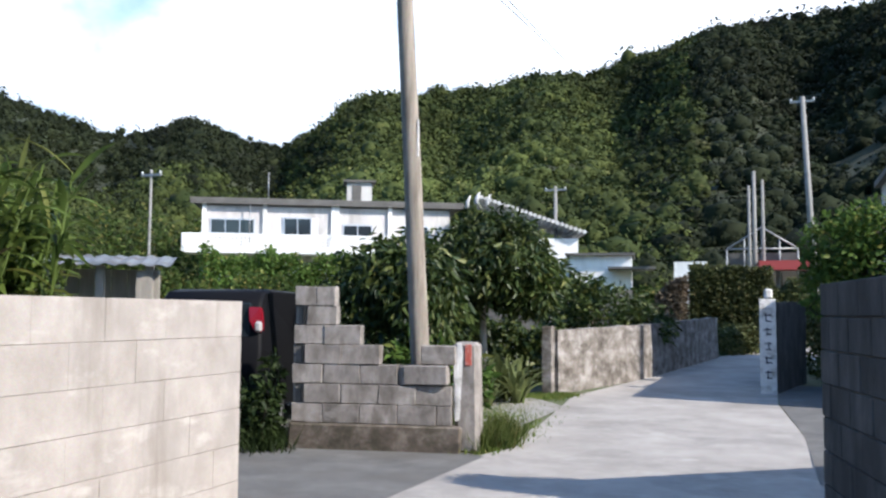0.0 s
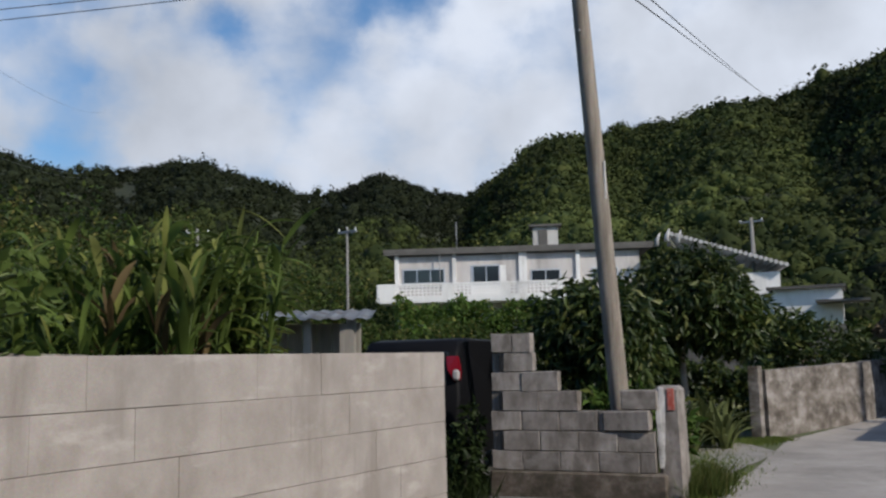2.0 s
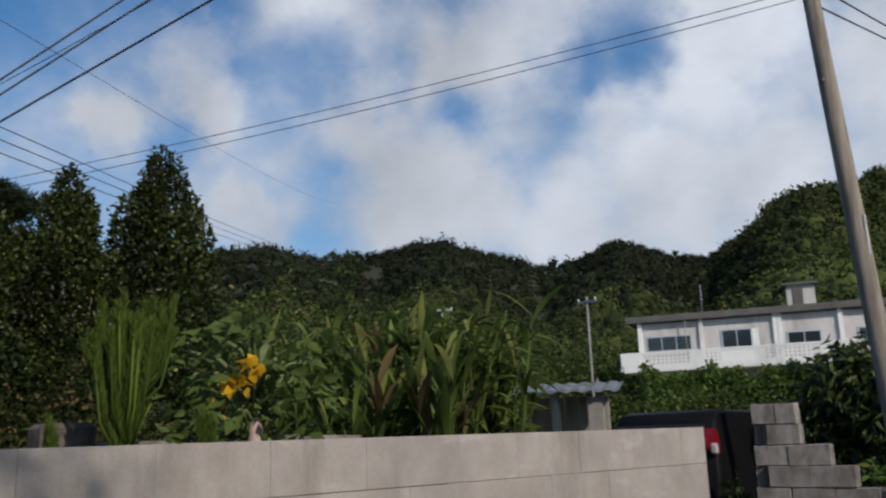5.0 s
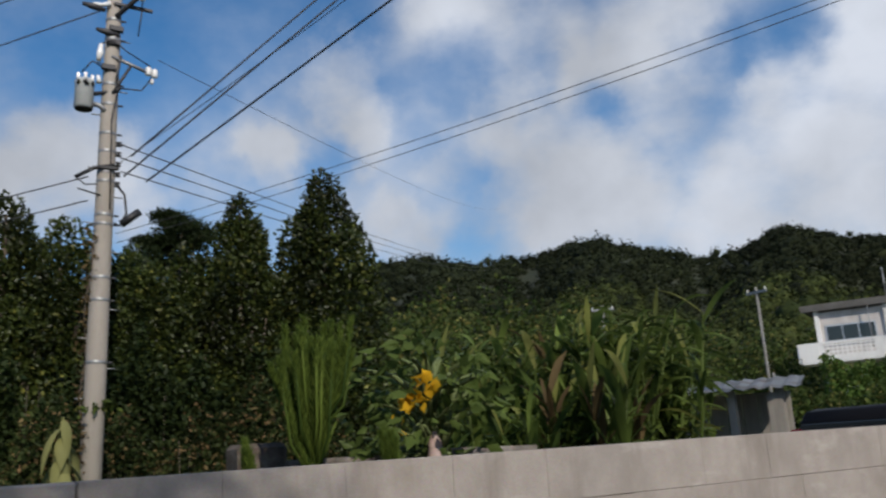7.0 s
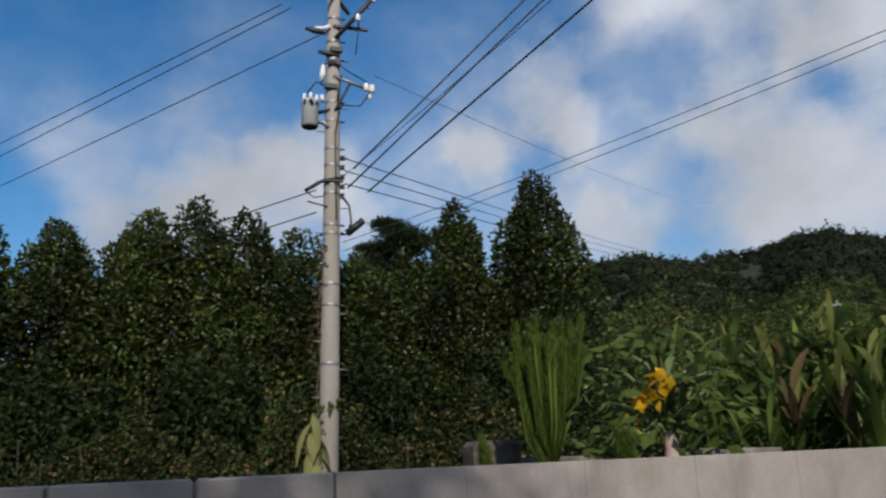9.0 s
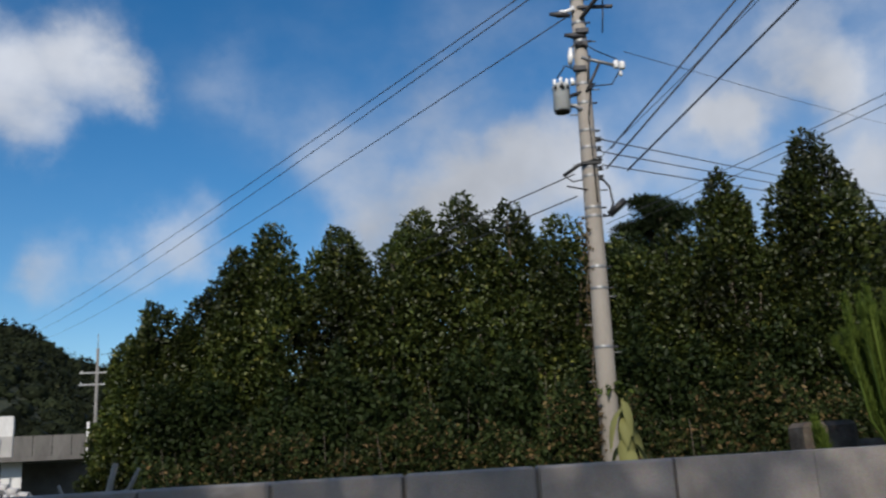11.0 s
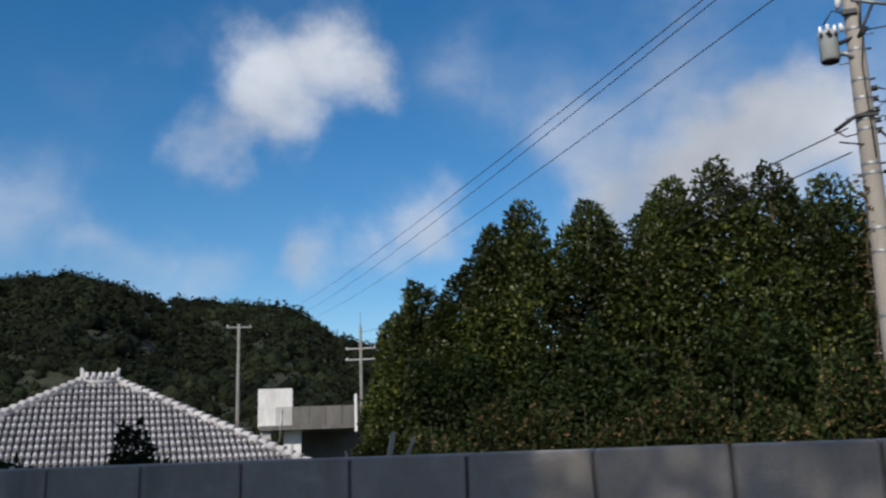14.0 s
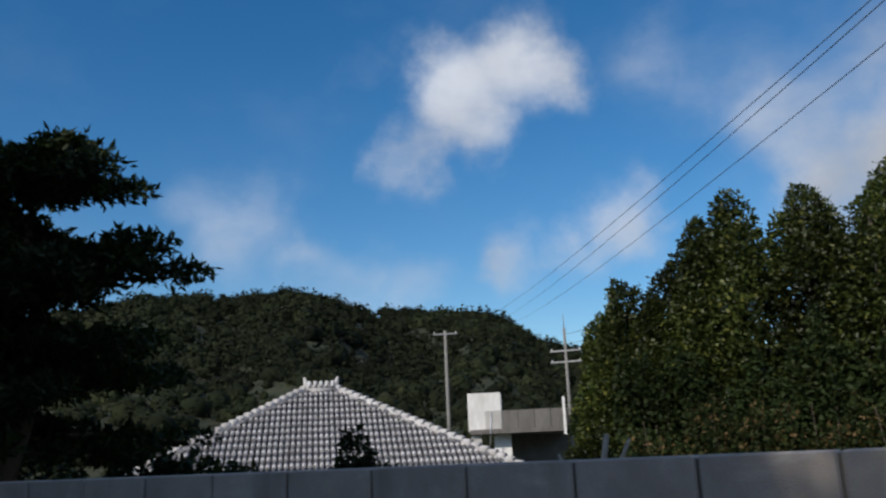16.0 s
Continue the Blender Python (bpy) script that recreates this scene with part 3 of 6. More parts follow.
def tree(name, label, base, lobes, n, size, mat, seed, trunk=(0.12, 0.05), bark=None, width=0.45, category="tree", group="", shell=0.5, limbs=5, droop=0.3):
    """A tree: tapered trunk with limbs into its crown, and a crown of single leaves. Lobes are relative to base."""
    rng = np.random.default_rng(seed)
    t = thing(name, label, category, base, group=group)
    L = np.array(lobes, float)
    top = L[np.argmax(L[:, 2])]
    bm = bmesh.new()
    mid = L[:, :3].mean(0)
    z1 = max(0.3, (L[:, 2] - L[:, 5]).min() + 0.25)
    knee = Vector((mid[0] * 0.4 + rng.uniform(-.1, .1), mid[1] * 0.4, z1))
    tube([(0, 0, -0.1), (knee.x * 0.5, knee.y * 0.5, z1 * 0.5), knee, (top[0], top[1], top[2])], [trunk[0] * 1.25, trunk[0], trunk[0] * 0.85, trunk[1] * 0.6], 8, bm)
    for i in range(limbs):
        q = L[int(rng.integers(len(L)))]
        a = knee.lerp(Vector(top[:3]), rng.uniform(0, 0.5))
        e = Vector(q[:3]) + Vector(rng.normal(size=3) * 0.25 * q[3])
        m = a.lerp(e, 0.5) + Vector((0, 0, 0.12))
        tube([a, m, e], [trunk[1], trunk[1] * 0.7, trunk[1] * 0.25], 6, bm)
    part("trunk", bm, bark or M_BARK, t)
    p, d = lobes_points(lobes, n, rng, shell)
    part("crown", leaves("crown", p, size, width, mat, rng, d * 0.5, droop), None, t)
    return t


def cable(name, a, b, sag, radius=0.012, label="black overhead cable sagging between poles", group="overhead cables"):
    a, b = Vector(a), Vector(b)
    pts = [a.lerp(b, k / 14) - Vector((0, 0, sag * 4 * (k / 14) * (1 - k / 14))) for k in range(15)]
    bm = tube(pts, radius, 5)
    ob = part(name, bm, M_CABLE)
    return tagged(ob, label, "cable", group)


# ---- land ----
# outline of the hills as seen from the road: azimuth, elevation in degrees, distance in metres
RIDGE = ((-60, 12, 300), (-30, 17, 300), (-3, 18.7, 310), (0.7, 18.0, 315), (4.5, 17.2, 320), (8.2, 16.9, 320), (9.7, 16.1, 325), (13, 15.2, 325), (17.2, 15.0, 335), (20, 15.0, 338), (23.8, 14.2, 342), (27, 13.4, 350), (29, 12.1, 370),
         (30.9, 11.1, 400), (34.6, 11.5, 405), (37, 11.8, 410), (40, 11.4, 410), (42.5, 11.1, 410), (44.4, 12.0, 400), (48, 12.3, 395), (50.7, 12.7, 395), (54.4, 12.3, 392), (58.5, 12.0, 390), (63.5, 12.6, 380), (75, 12.2, 380),
         (105, 5, 380), (112.0, 7.0, 370), (113.9, 7.5, 366), (116.1, 8.7, 364), (118.2, 9.2, 360))
RIDGE += ((121.6, 9.9, 360), (125.0, 9.9, 355), (128.3, 10.6, 352), (131.7, 11.2, 350), (136.3, 10.9, 350), (148.8, 9, 350), (180, 3, 350), (240, 1, 350), (300, 12, 300))
_ra = np.array(RIDGE, float)


def hill(az, r):
    """Height of the land at azimuth az (degrees) and distance r from the road."""
    e = np.interp(az, _ra[:, 0], _ra[:, 1])
    R = np.interp(az, _ra[:, 0], _ra[:, 2])
    top = 1.4 + R * np.tan(np.radians(e)) - 4.0
    x, y = -np.sin(np.radians(az)) * r, np.cos(np.radians(az)) * r
    near = 0.022 * np.clip(y - 9, 0, 60) + 0.06 * np.clip(y - 26, 0, 34) + np.where(y < -4, np.maximum(-1.7, 0.14 * (y + 4)), 0)
    k = np.clip((r - 62) / (R - 62), 0, 1)
    up = k ** 1.15 * (1 + 0.16 * np.sin(az * 0.55) * k * (1 - k) * 4)
    back = np.clip((r - R) / 900, 0, 1)
    return near * (1 - k) + up * top * (1 - 0.75 * back)


def build_land():
    az = np.arange(-60, 300, 1.5)
    rad = np.array([0.01, 2, 4, 6, 8, 10, 12, 14, 17, 20, 23, 26, 30, 35, 40, 46, 52, 58, 62, 70, 80, 95, 110, 130, 150, 175, 200, 225, 250, 275, 300, 315, 330, 345, 360, 380, 400, 420, 450, 520, 700, 1000, 1600, 3000, 4800])
    A, Rr = np.meshgrid(az, rad, indexing="ij")
    Zz = hill(A, Rr)
    v = np.stack([-np.sin(np.radians(A)) * Rr, np.cos(np.radians(A)) * Rr, Zz], -1).reshape(-1, 3)
    n, m = A.shape
    i, j = np.meshgrid(np.arange(n), np.arange(m - 1), indexing="ij")
    i2 = (i + 1) % n
    f = np.stack([i * m + j, i2 * m + j, i2 * m + j + 1, i * m + j + 1], -1).reshape(-1, 4)
    me = mesh_np("ground", v, f[:, ::-1], M_SOIL, True)
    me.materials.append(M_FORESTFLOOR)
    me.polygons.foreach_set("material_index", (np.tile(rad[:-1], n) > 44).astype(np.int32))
    g = part("ground", me)
    tagged(g, "grassy soil rising into wooded hills", "ground", kind="structure")


build_land()


def build_forest():
    """The wooded hills: crowns of many trees, each a dark core hung with leaf sprays."""
    rng = np.random.default_rng(5)
    bm = bmesh.new()
    bmesh.ops.create_icosphere(bm, subdivisions=1, radius=0.6)
    sv = np.array([v.co[:] for v in bm.verts])
    sf = np.array([[v.index for v in f.verts] for f in bm.faces])
    bm.free()
    V, Fc = [], []
    count = 0

    def close(label, mat):
        nonlocal count
        ob = part("forest", mesh_np("forest", np.concatenate(V), np.concatenate(Fc), mat))
        tagged(ob, label, "forest", kind="stuff")
        V.clear(), Fc.clear()
        count = 0

    def crowns(n, az0, az1, k0, k1, size, power=0.75, sprays=74, lift=0.0):
        nonlocal count
        az = rng.uniform(az0, az1, n)
        R = np.interp(az, _ra[:, 0], _ra[:, 2])
        k = k0 + (k1 - k0) * rng.uniform(0, 1, n) ** power
        r = 62 + (R - 62) * k
        z = hill(az, r)
        s = size * (0.42 + 1.0 * rng.uniform(0, 1, n) ** 2.2) * (0.5 + 0.5 * np.clip(r / 300, 0, 1.1))
        c = np.stack([-np.sin(np.radians(az)) * r, np.cos(np.radians(az)) * r, z + s * (0.25 + lift)], -1)
        sc = np.stack([s * rng.uniform(0.8, 1.25, n), s * rng.uniform(0.8, 1.25, n), s * rng.uniform(0.7, 1.3, n)], -1)
        v = c[:, None, :] + sv[None] * (1 + 0.25 * rng.uniform(-1, 1, (n, len(sv), 1))) * sc[:, None, :]
        V.append(v.reshape(-1, 3))
        Fc.append((sf[None] + (count + np.arange(n) * len(sv))[:, None, None]).reshape(-1, 3))
        count += n * len(sv)
        # sprays of leaves round the core
        d = rng.normal(size=(n, sprays, 3))
        d[..., 2] = np.abs(d[..., 2]) * 1.1 - 0.35
        d /= np.linalg.norm(d, axis=2)[..., None]
        p = c[:, None, :] + d * sc[:, None, :] * rng.uniform(0.5, 1.06, (n, sprays, 1))
        o = d + rng.normal(size=d.shape) * 0.55
        a = np.cross(o, rng.normal(size=d.shape))
        a /= np.linalg.norm(a, axis=2)[..., None]
        b = np.cross(o, a)
        b /= np.linalg.norm(b, axis=2)[..., None]
        w = ((s * np.clip(r / 200, 0.65, 1.0))[:, None] * rng.uniform(0.10, 0.22, (n, sprays)))[..., None]
        q = np.stack([p - a * w, p + b * w * 1.3, p + a * w * 0.9], 2).reshape(-1, 3)
        m = n * sprays
        V.append(q)
        Fc.append(count + np.arange(m * 3).reshape(-1, 3))
        count += m * 3

    crowns(3100, 4, 31, 0.0, 1.0, 3.5, 0.8)
    crowns(2000, 28, 68, 0.0, 0.34, 3.0, 0.9)
    crowns(600, 1, 30, 0.9, 1.02, 2.7, 1.0)
    crowns(90, 2, 31, 0.96, 1.01, 2.0, 1.0, lift=0.9)
    close("dense green broadleaf forest covering the hillsides", L_FOREST)
    # these hills and crests get the darker canopy in place of shade
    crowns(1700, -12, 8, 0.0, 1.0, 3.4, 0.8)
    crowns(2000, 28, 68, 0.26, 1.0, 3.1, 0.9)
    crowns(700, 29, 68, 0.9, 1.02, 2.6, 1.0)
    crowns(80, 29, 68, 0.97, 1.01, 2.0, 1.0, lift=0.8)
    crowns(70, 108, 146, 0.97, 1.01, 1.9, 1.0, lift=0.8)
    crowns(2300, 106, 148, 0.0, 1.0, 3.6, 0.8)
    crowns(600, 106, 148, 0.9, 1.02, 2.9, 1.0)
    close("dark green forest covering the shaded hills and crests", L_FOREST_SHADED)


build_forest()


# ---- road, paths ----
def strip(name, left, right, mat, label, lift=0.012, category="road"):
    """A sheet between two polylines that follows the land, with a small thickness."""
    bm = bmesh.new()
    rows = []
    for (a, b) in zip(left, right):
        row = []
        for k in range(7):
            p = Vector(a).lerp(Vector(b), k / 6)
            row.append(bm.verts.new((p.x, p.y, ground_z(p.x, p.y) + lift)))
        rows.append(row)
    for r0, r1 in zip(rows, rows[1:]):
        for k in range(6):
            bm.faces.new((r0[k], r0[k + 1], r1[k + 1], r1[k]))
    ob = part(name, bm, mat)
    return tagged(ob, label, category, kind="structure")


YS = (-30, -20, -12, -6, -2, 2, 5, 7.5, 9, 11, 14, 17, 20, 22)
LX = (-2.9, -2.9, -2.9, -2.9, -2.9, -2.9, -2.9, -2.85, -2.7, -2.75, -3.0, -2.4, -2.0, -1.7)
RX = (4, 3.6, 3.0, 2.4, 1.9, 1.1, 0.6, 0.4, 0.4, 0.35, 0.1, 0.1, 0.4, 0.75)
LANE_LEFT = [(x, y, 0) for x, y in zip(LX, YS)] + [(-1.3, 24.2, 0), (-0.5, 26.2, 0), (1.2, 27.9, 0), (4, 28.7, 0), (12, 29.2, 0)]
LANE_RIGHT = [(x, y, 0) for x, y in zip(RX, YS)] + [(1.2, 23.6, 0), (1.8, 24.6, 0), (2.6, 25.2, 0), (4.4, 25.6, 0), (12, 26.0, 0)]
strip("road", LANE_LEFT, LANE_RIGHT, M_ROAD, "pale worn concrete lane between block walls")
strip("side_lane", [(0.36, 5.6, 0), (0.38, 8, 0), (0.36, 11, 0), (0.12, 14, 0), (0.10, 17, 0)], [(3.5, 5.6, 0), (4, 8, 0), (4, 11, 0), (4, 14, 0), (4, 17, 0)], M_DRIVE, "dark worn asphalt side lane beside the concrete road", 0.010)
strip("driveway", [(-8.5, 12.5, 0), (-6.8, 9.5, 0), (-5.2, 6.4, 0), (-3.4, 4.3, 0), (-2.88, 4.2, 0)], [(-6.2, 13.4, 0), (-5.0, 10.0, 0), (-4.5, 8.9, 0), (-3.0, 8.6, 0), (-2.70, 8.4, 0)], M_DRIVE, "dark asphalt driveway entering between the two walls", 0.014)
strip("gravel_path", [(-9.5, 16.5, 0), (-6.6, 14.4, 0), (-4.6, 12.6, 0), (-3.0, 9.6, 0)], [(-8.9, 17.6, 0), (-6.0, 15.6, 0), (-3.9, 14.0, 0), (-2.8, 12.6, 0)], M_GRAVEL, "pale gravel path leading off the lane into the garden", 0.016, "path")


# ---- block walls ----
def block_mesh(name, lx, ly, lz, mat, bevel=0.006):
    bm = box(lx, ly, lz, (0, 0, 0), bevel)
    me = bpy.data.meshes.new(name)
    bm.to_mesh(me)
    bm.free()
    me.materials.append(mat)
    return me


def near_wall():
    """The long wall of pale blocks along the lane; its face is at x = -2.80."""
    w = thing("wall_near", "long wall of pale concrete blocks along the lane", "wall", (-2.88, 0, 0), kind="structure")
    part("core", box(0.152, 3.9, 1.488, (0, 2.255, 0)), M_MORTAR, w)
    part("core", box(0.130, 14.28, 1.488, (0, -6.84, 0)), M_DARKMORTAR, w)
    rng = random.Random(3)
    pitch, meshes = 0.4225, {}
    for c in range(8):
        z = 1.5 - 0.2 * (c + 1) + 0.003
        if z < -0.15:
            continue
        cuts = [4.22]
        y = 3.9825 + (pitch / 2 if c % 2 else 0)
        while y > -13.8:
            if cuts[-1] - y > 0.05:
                cuts.append(y)
            if c == 0 and abs(y + 1.0875) < 0.02:
                cuts += [-1.31, -1.49]
                y = -1.49
            y -= pitch if y > 0 else 0.408
        for y0, y1 in zip(cuts, cuts[1:]):
            gap = 0.0006 if y0 > 0.3 else 0.011
            L = round(y0 - y1 - gap, 3)
            if (L, gap) not in meshes:
                meshes[L, gap] = block_mesh("block", 0.16, L, 0.1965, M_BLOCK, 0.0014 if y0 > 0.3 else 0.007)
            ob = part("block", meshes[L, gap], None, w)
            ob.location = (rng.uniform(-0.002, 0.002), (y0 + y1) / 2, z)
            ob.rotation_euler = (0, 0, rng.uniform(-0.003, 0.003))
    return w


near_wall()


def broken_wall():
    """The stepped remains of a grey block wall at the driveway; face from left to right along its own x."""
    a, b = Vector((-4.76, 8.12, 0)), Vector((-3.09, 8.45, 0))
    d = (b - a)
    w = thing("broken_wall", "broken grey concrete block wall with stepped top and mossy plinth", "wall", a, math.degrees(math.atan2(d.y, d.x)), kind="structure")
    W, H = 1.72, 0.205
    bm = box(W + 0.12, 0.22, 0.30, (W / 2 + 0.03, 0.10, -0.02), 0.02)
    for v in bm.verts:
        v.co += Vector((0.012 * math.sin(v.co.z * 31), 0.012 * math.sin(v.co.x * 9), 0))
    part("plinth", bm, M_PLINTH, w)
    # courses: left end, right end, first joint offset
    rows = ((0.0, 1.72, 0.34), (0.0, 1.72, 0.13), (0.0, 1.22, 0.34), (0.0, 0.96, 0.13), (0.01, 0.75, 0.34), (0.02, 0.48, 0.13), (0.02, 0.47, 0.24))
    rng = random.Random(11)
    for i, (x0, x1, off) in enumerate(rows):
        z = 0.28 + i * H
        cuts = [x0]
        x = x0 + off
        while x < x1 - 0.06:
            cuts.append(x)
            x += 0.405
        cuts.append(x1)
        for u, v in zip(cuts, cuts[1:]):
            L = v - u - 0.007
            bmk = box(L, 0.15, H - 0.007, (0, 0, 0), 0.005)
            bmesh.ops.subdivide_edges(bmk, edges=list(bmk.edges), cuts=1)
            seed = Vector((u * 7, i * 3, 0))
            for vert in bmk.verts:
                vert.co += Vector(noise.noise_vector(vert.co * 9 + seed)) * 0.009
            ob = part("block", bmk, M_OLDBLOCK, w)
            notch = i in (1, 3, 5) and u == x0
            ob.location = ((u + v) / 2, 0.095 + rng.uniform(-0.006, 0.006) + (0.035 if notch else 0), z + 0.005)
            ob.rotation_euler = (rng.uniform(-0.012, 0.012), rng.uniform(-0.012, 0.012), rng.uniform(-0.022, 0.022))
        part("mortar_bed", box(max(0.2, x1 - x0 - 0.05), 0.118, H, ((x0 + x1) / 2 + 0.01, 0.10, z)), M_DARKMORTAR, w)
    # end cells of the toothed side: black strips put in for their shade
    for i in (1, 3, 5):
        z = 0.28 + i * H
        part("cell_shadow", box(0.022, 0.05, H - 0.03, (0.115, 0.035, z + 0.015)), M_BLACK, w)
    # two loose blocks at the low end and the corner pier
    ob = part("loose_block", box(0.47, 0.16, 0.20, (0, 0, 0), 0.012), M_OLDBLOCK, w)
    ob.location, ob.rotation_euler = (1.45, 0.065, 0.70), (0.02, -0.015, -0.07)
    ob = part("loose_block", box(0.36, 0.15, 0.20, (0, 0, 0), 0.012), M_OLDBLOCK, w)
    ob.location, ob.rotation_euler = (1.57, 0.10, 0.905), (0.0, 0.01, 0.03)
    bm = box(0.25, 0.42, 1.14, (1.85, 0.30, 0.0), 0.035)
    for v in bm.verts:
        v.co += Vector((0.05 * max(0, 0.5 - v.co.z) , -0.04 * max(0, 0.5 - v.co.z), 0)) + Vector(noise.noise_vector(v.co * 4)) * 0.015
    part("corner_pier", bm, M_OLDBLOCK, w)
    bm = box(0.05, 0.010, 0.80, (1.775, 0.084, 0.33), 0.004)
    bmesh.ops.subdivide_edges(bm, edges=list(bm.edges), cuts=6)
    for v in bm.verts:
        v.co.x += 0.045 * noise.noise(v.co * 7) + 0.015 * math.sin(v.co.z * 7)
    part("paint_streak", bm, M_WHITEPAINT, w, "flaking white paint streak")
    part("paint_patch", box(0.07, 0.012, 0.22, (1.88, 0.083, 0.90), 0.004), M_REDPAINT, w, "faded red paint patch")


broken_wall()


def old_wall(name, pts, height, thick, mat, label, base=0.0, cap=None):
    """A low rendered wall along pts, bumpy, following the land."""
    w = thing(name, label, "wall", (0, 0, 0), kind="structure")
    for p, q in zip(pts, pts[1:]):
        p, q = Vector((*p, 0)), Vector((*q, 0))
        d = (q - p)
        n = Vector((-d.y, d.x, 0)).normalized() * thick / 2
        bm = bmesh.new()
        N, K = max(3, int(d.length / 0.35)), 5
        rings = []
        for i in range(N + 1):
            c = p.lerp(q, i / N)
            g = ground_z(c.x, c.y) - 0.15
            h = height + 0.15
            ring = []
            for s, k in [(1, k) for k in range(K)] + [(-1, K - 1 - k) for k in range(K)]:
                zz = g + h * k / (K - 1)
                v = c + n * s
                j = noise.noise(Vector((v.x * 2, v.y * 2, zz * 2))) * 0.018
                ring.append(bm.verts.new((v.x + n.normalized().x * s * j, v.y + n.normalized().y * s * j, zz + (noise.noise(c * 1.7) * 0.02 if k == K - 1 else 0))))
            rings.append(ring)
        for r0, r1 in zip(rings, rings[1:]):
            for k in range(len(r0)):
                bm.faces.new((r0[k], r1[k], r1[(k + 1) % len(r0)], r0[(k + 1) % len(r0)]))
        bm.faces.new(rings[0])
        bm.faces.new(rings[-1][::-1])
        bmesh.ops.recalc_face_normals(bm, faces=bm.faces)
        part("wall_run", bm, mat, w)
    return w


fw = old_wall("wall_far", [(-3.38, 14.25), (-2.40, 17.3), (-1.86, 20.6), (-1.36, 23.8)], 1.06, 0.18, M_FARWALL, "low blotched old concrete wall with dark stains beside the lane")
part("end_post", box(0.17, 0.22, 1.16, (-3.43, 14.10, ground_z(0, 14.1) - 0.03), 0.012), M_FARWALL, fw)


old_wall("wall_terrace", [(-9.0, 26.0), (-6.0, 26.4), (-3.9, 26.8)], 1.75, 0.25, M_PARAPET, "stained grey concrete retaining wall behind the garden")


def right_wall():
    a, b = Vector((0.29, 5.8, 0)), Vector((1.75, -2.2, 0))
    d = b - a
    L = d.length
    w = thing("wall_right", "dark grey concrete block wall in shade beside the lane", "wall", a, math.degrees(math.atan2(d.y, d.x)), kind="structure")
    part("core", box(L - 0.02, 0.115, 1.62, (L / 2 + 0.01, 0.075, 0)), M_DARKMORTAR, w)
    full, half = block_mesh("block", 0.394, 0.15, 0.194, M_SHADEBLOCK), block_mesh("half_block", 0.194, 0.15, 0.194, M_SHADEBLOCK)
    for c in range(9):
        z = 1.64 - 0.2 * (c + 1) + 0.003
        x = 0.0
        if c % 2:
            part("block", half, None, w).location = (0.1, 0.075, z)
            x = 0.2
        while x < L - 0.2:
            ob = part("block", full, None, w)
            ob.location = (x + 0.2, 0.075 + random.uniform(-0.004, 0.004), z)
            x += 0.4


right_wall()


def sign_wall():
    """A block wall across the lane, with a narrow white painted board on its end."""
    w = old_wall("wall_side", [(0.02, 15.55), (0.56, 17.7)], 1.52, 0.16, M_SHADEBLOCK, "block wall darkened for shade along the lane's far side")
    z = ground_z(0, 15.4)
    s = thing("sign_board", "narrow white sign board with dark painted writing", "sign", (-0.03, 15.42, z - 0.02), 12)
    part("board", box(0.26, 0.03, 1.60, (0, 0, 0), 0.006), M_WHITEPAINT, s)
    for k in range(5):
        zc = 1.32 - k * 0.235
        g = bmesh.new()
        box(0.11, 0.006, 0.022, (0, -0.017, zc), 0, g)
        box(0.022, 0.006, 0.13, (-0.03 + 0.02 * (k % 3), -0.017, zc - 0.09), 0, g)
        box(0.09, 0.006, 0.022, (0.012, -0.017, zc - 0.10 + 0.02 * (k % 2)), 0, g)
        part("writing_bar", g, M_INK, s)
    part("cap_stone", box(0.13, 0.10, 0.17, (0.02, 0.02, 1.60), 0.03), M_WHITEPAINT, s)


sign_wall()


# ---- poles ----
def leaning_pole():
    p = thing("leaning_pole", "old brown wooden utility pole leaning slightly behind the broken wall", "utility pole", (-3.56, 8.80, 0))
    part("shaft", tube([(0, 0, -0.3), (0, 0, 0.9), (-0.10, -0.04, 3.0), (-0.21, -0.09, 5.2), (-0.34, -0.15, 8.2)], [0.108, 0.105, 0.098, 0.09, 0.078], 14), M_WOODPOLE, p)
    # white strip stands in for the bright sunlit edge of the pole
    part("ground_wire_cover", box(0.02, 0.02, 0.42, (-0.02, -0.085, 3.15), 0.004), M_WHITEPAINT, p)
    part("bolt", lathe([(0.012, 0), (0.012, 0.03)], 6, (-0.2, -0.19, 5.05)), M_STEEL, p)


leaning_pole()


def insulator(parent, at, s=1.0):
    return part("insulator", lathe([(0.03 * s, 0), (0.075 * s, 0.03 * s), (0.04 * s, 0.06 * s), (0.08 * s, 0.09 * s), (0.04 * s, 0.12 * s), (0.07 * s, 0.15 * s), (0.02 * s, 0.20 * s)], 10, at), M_PORCELAIN, parent)


PX, PY = -13.9, 2.05


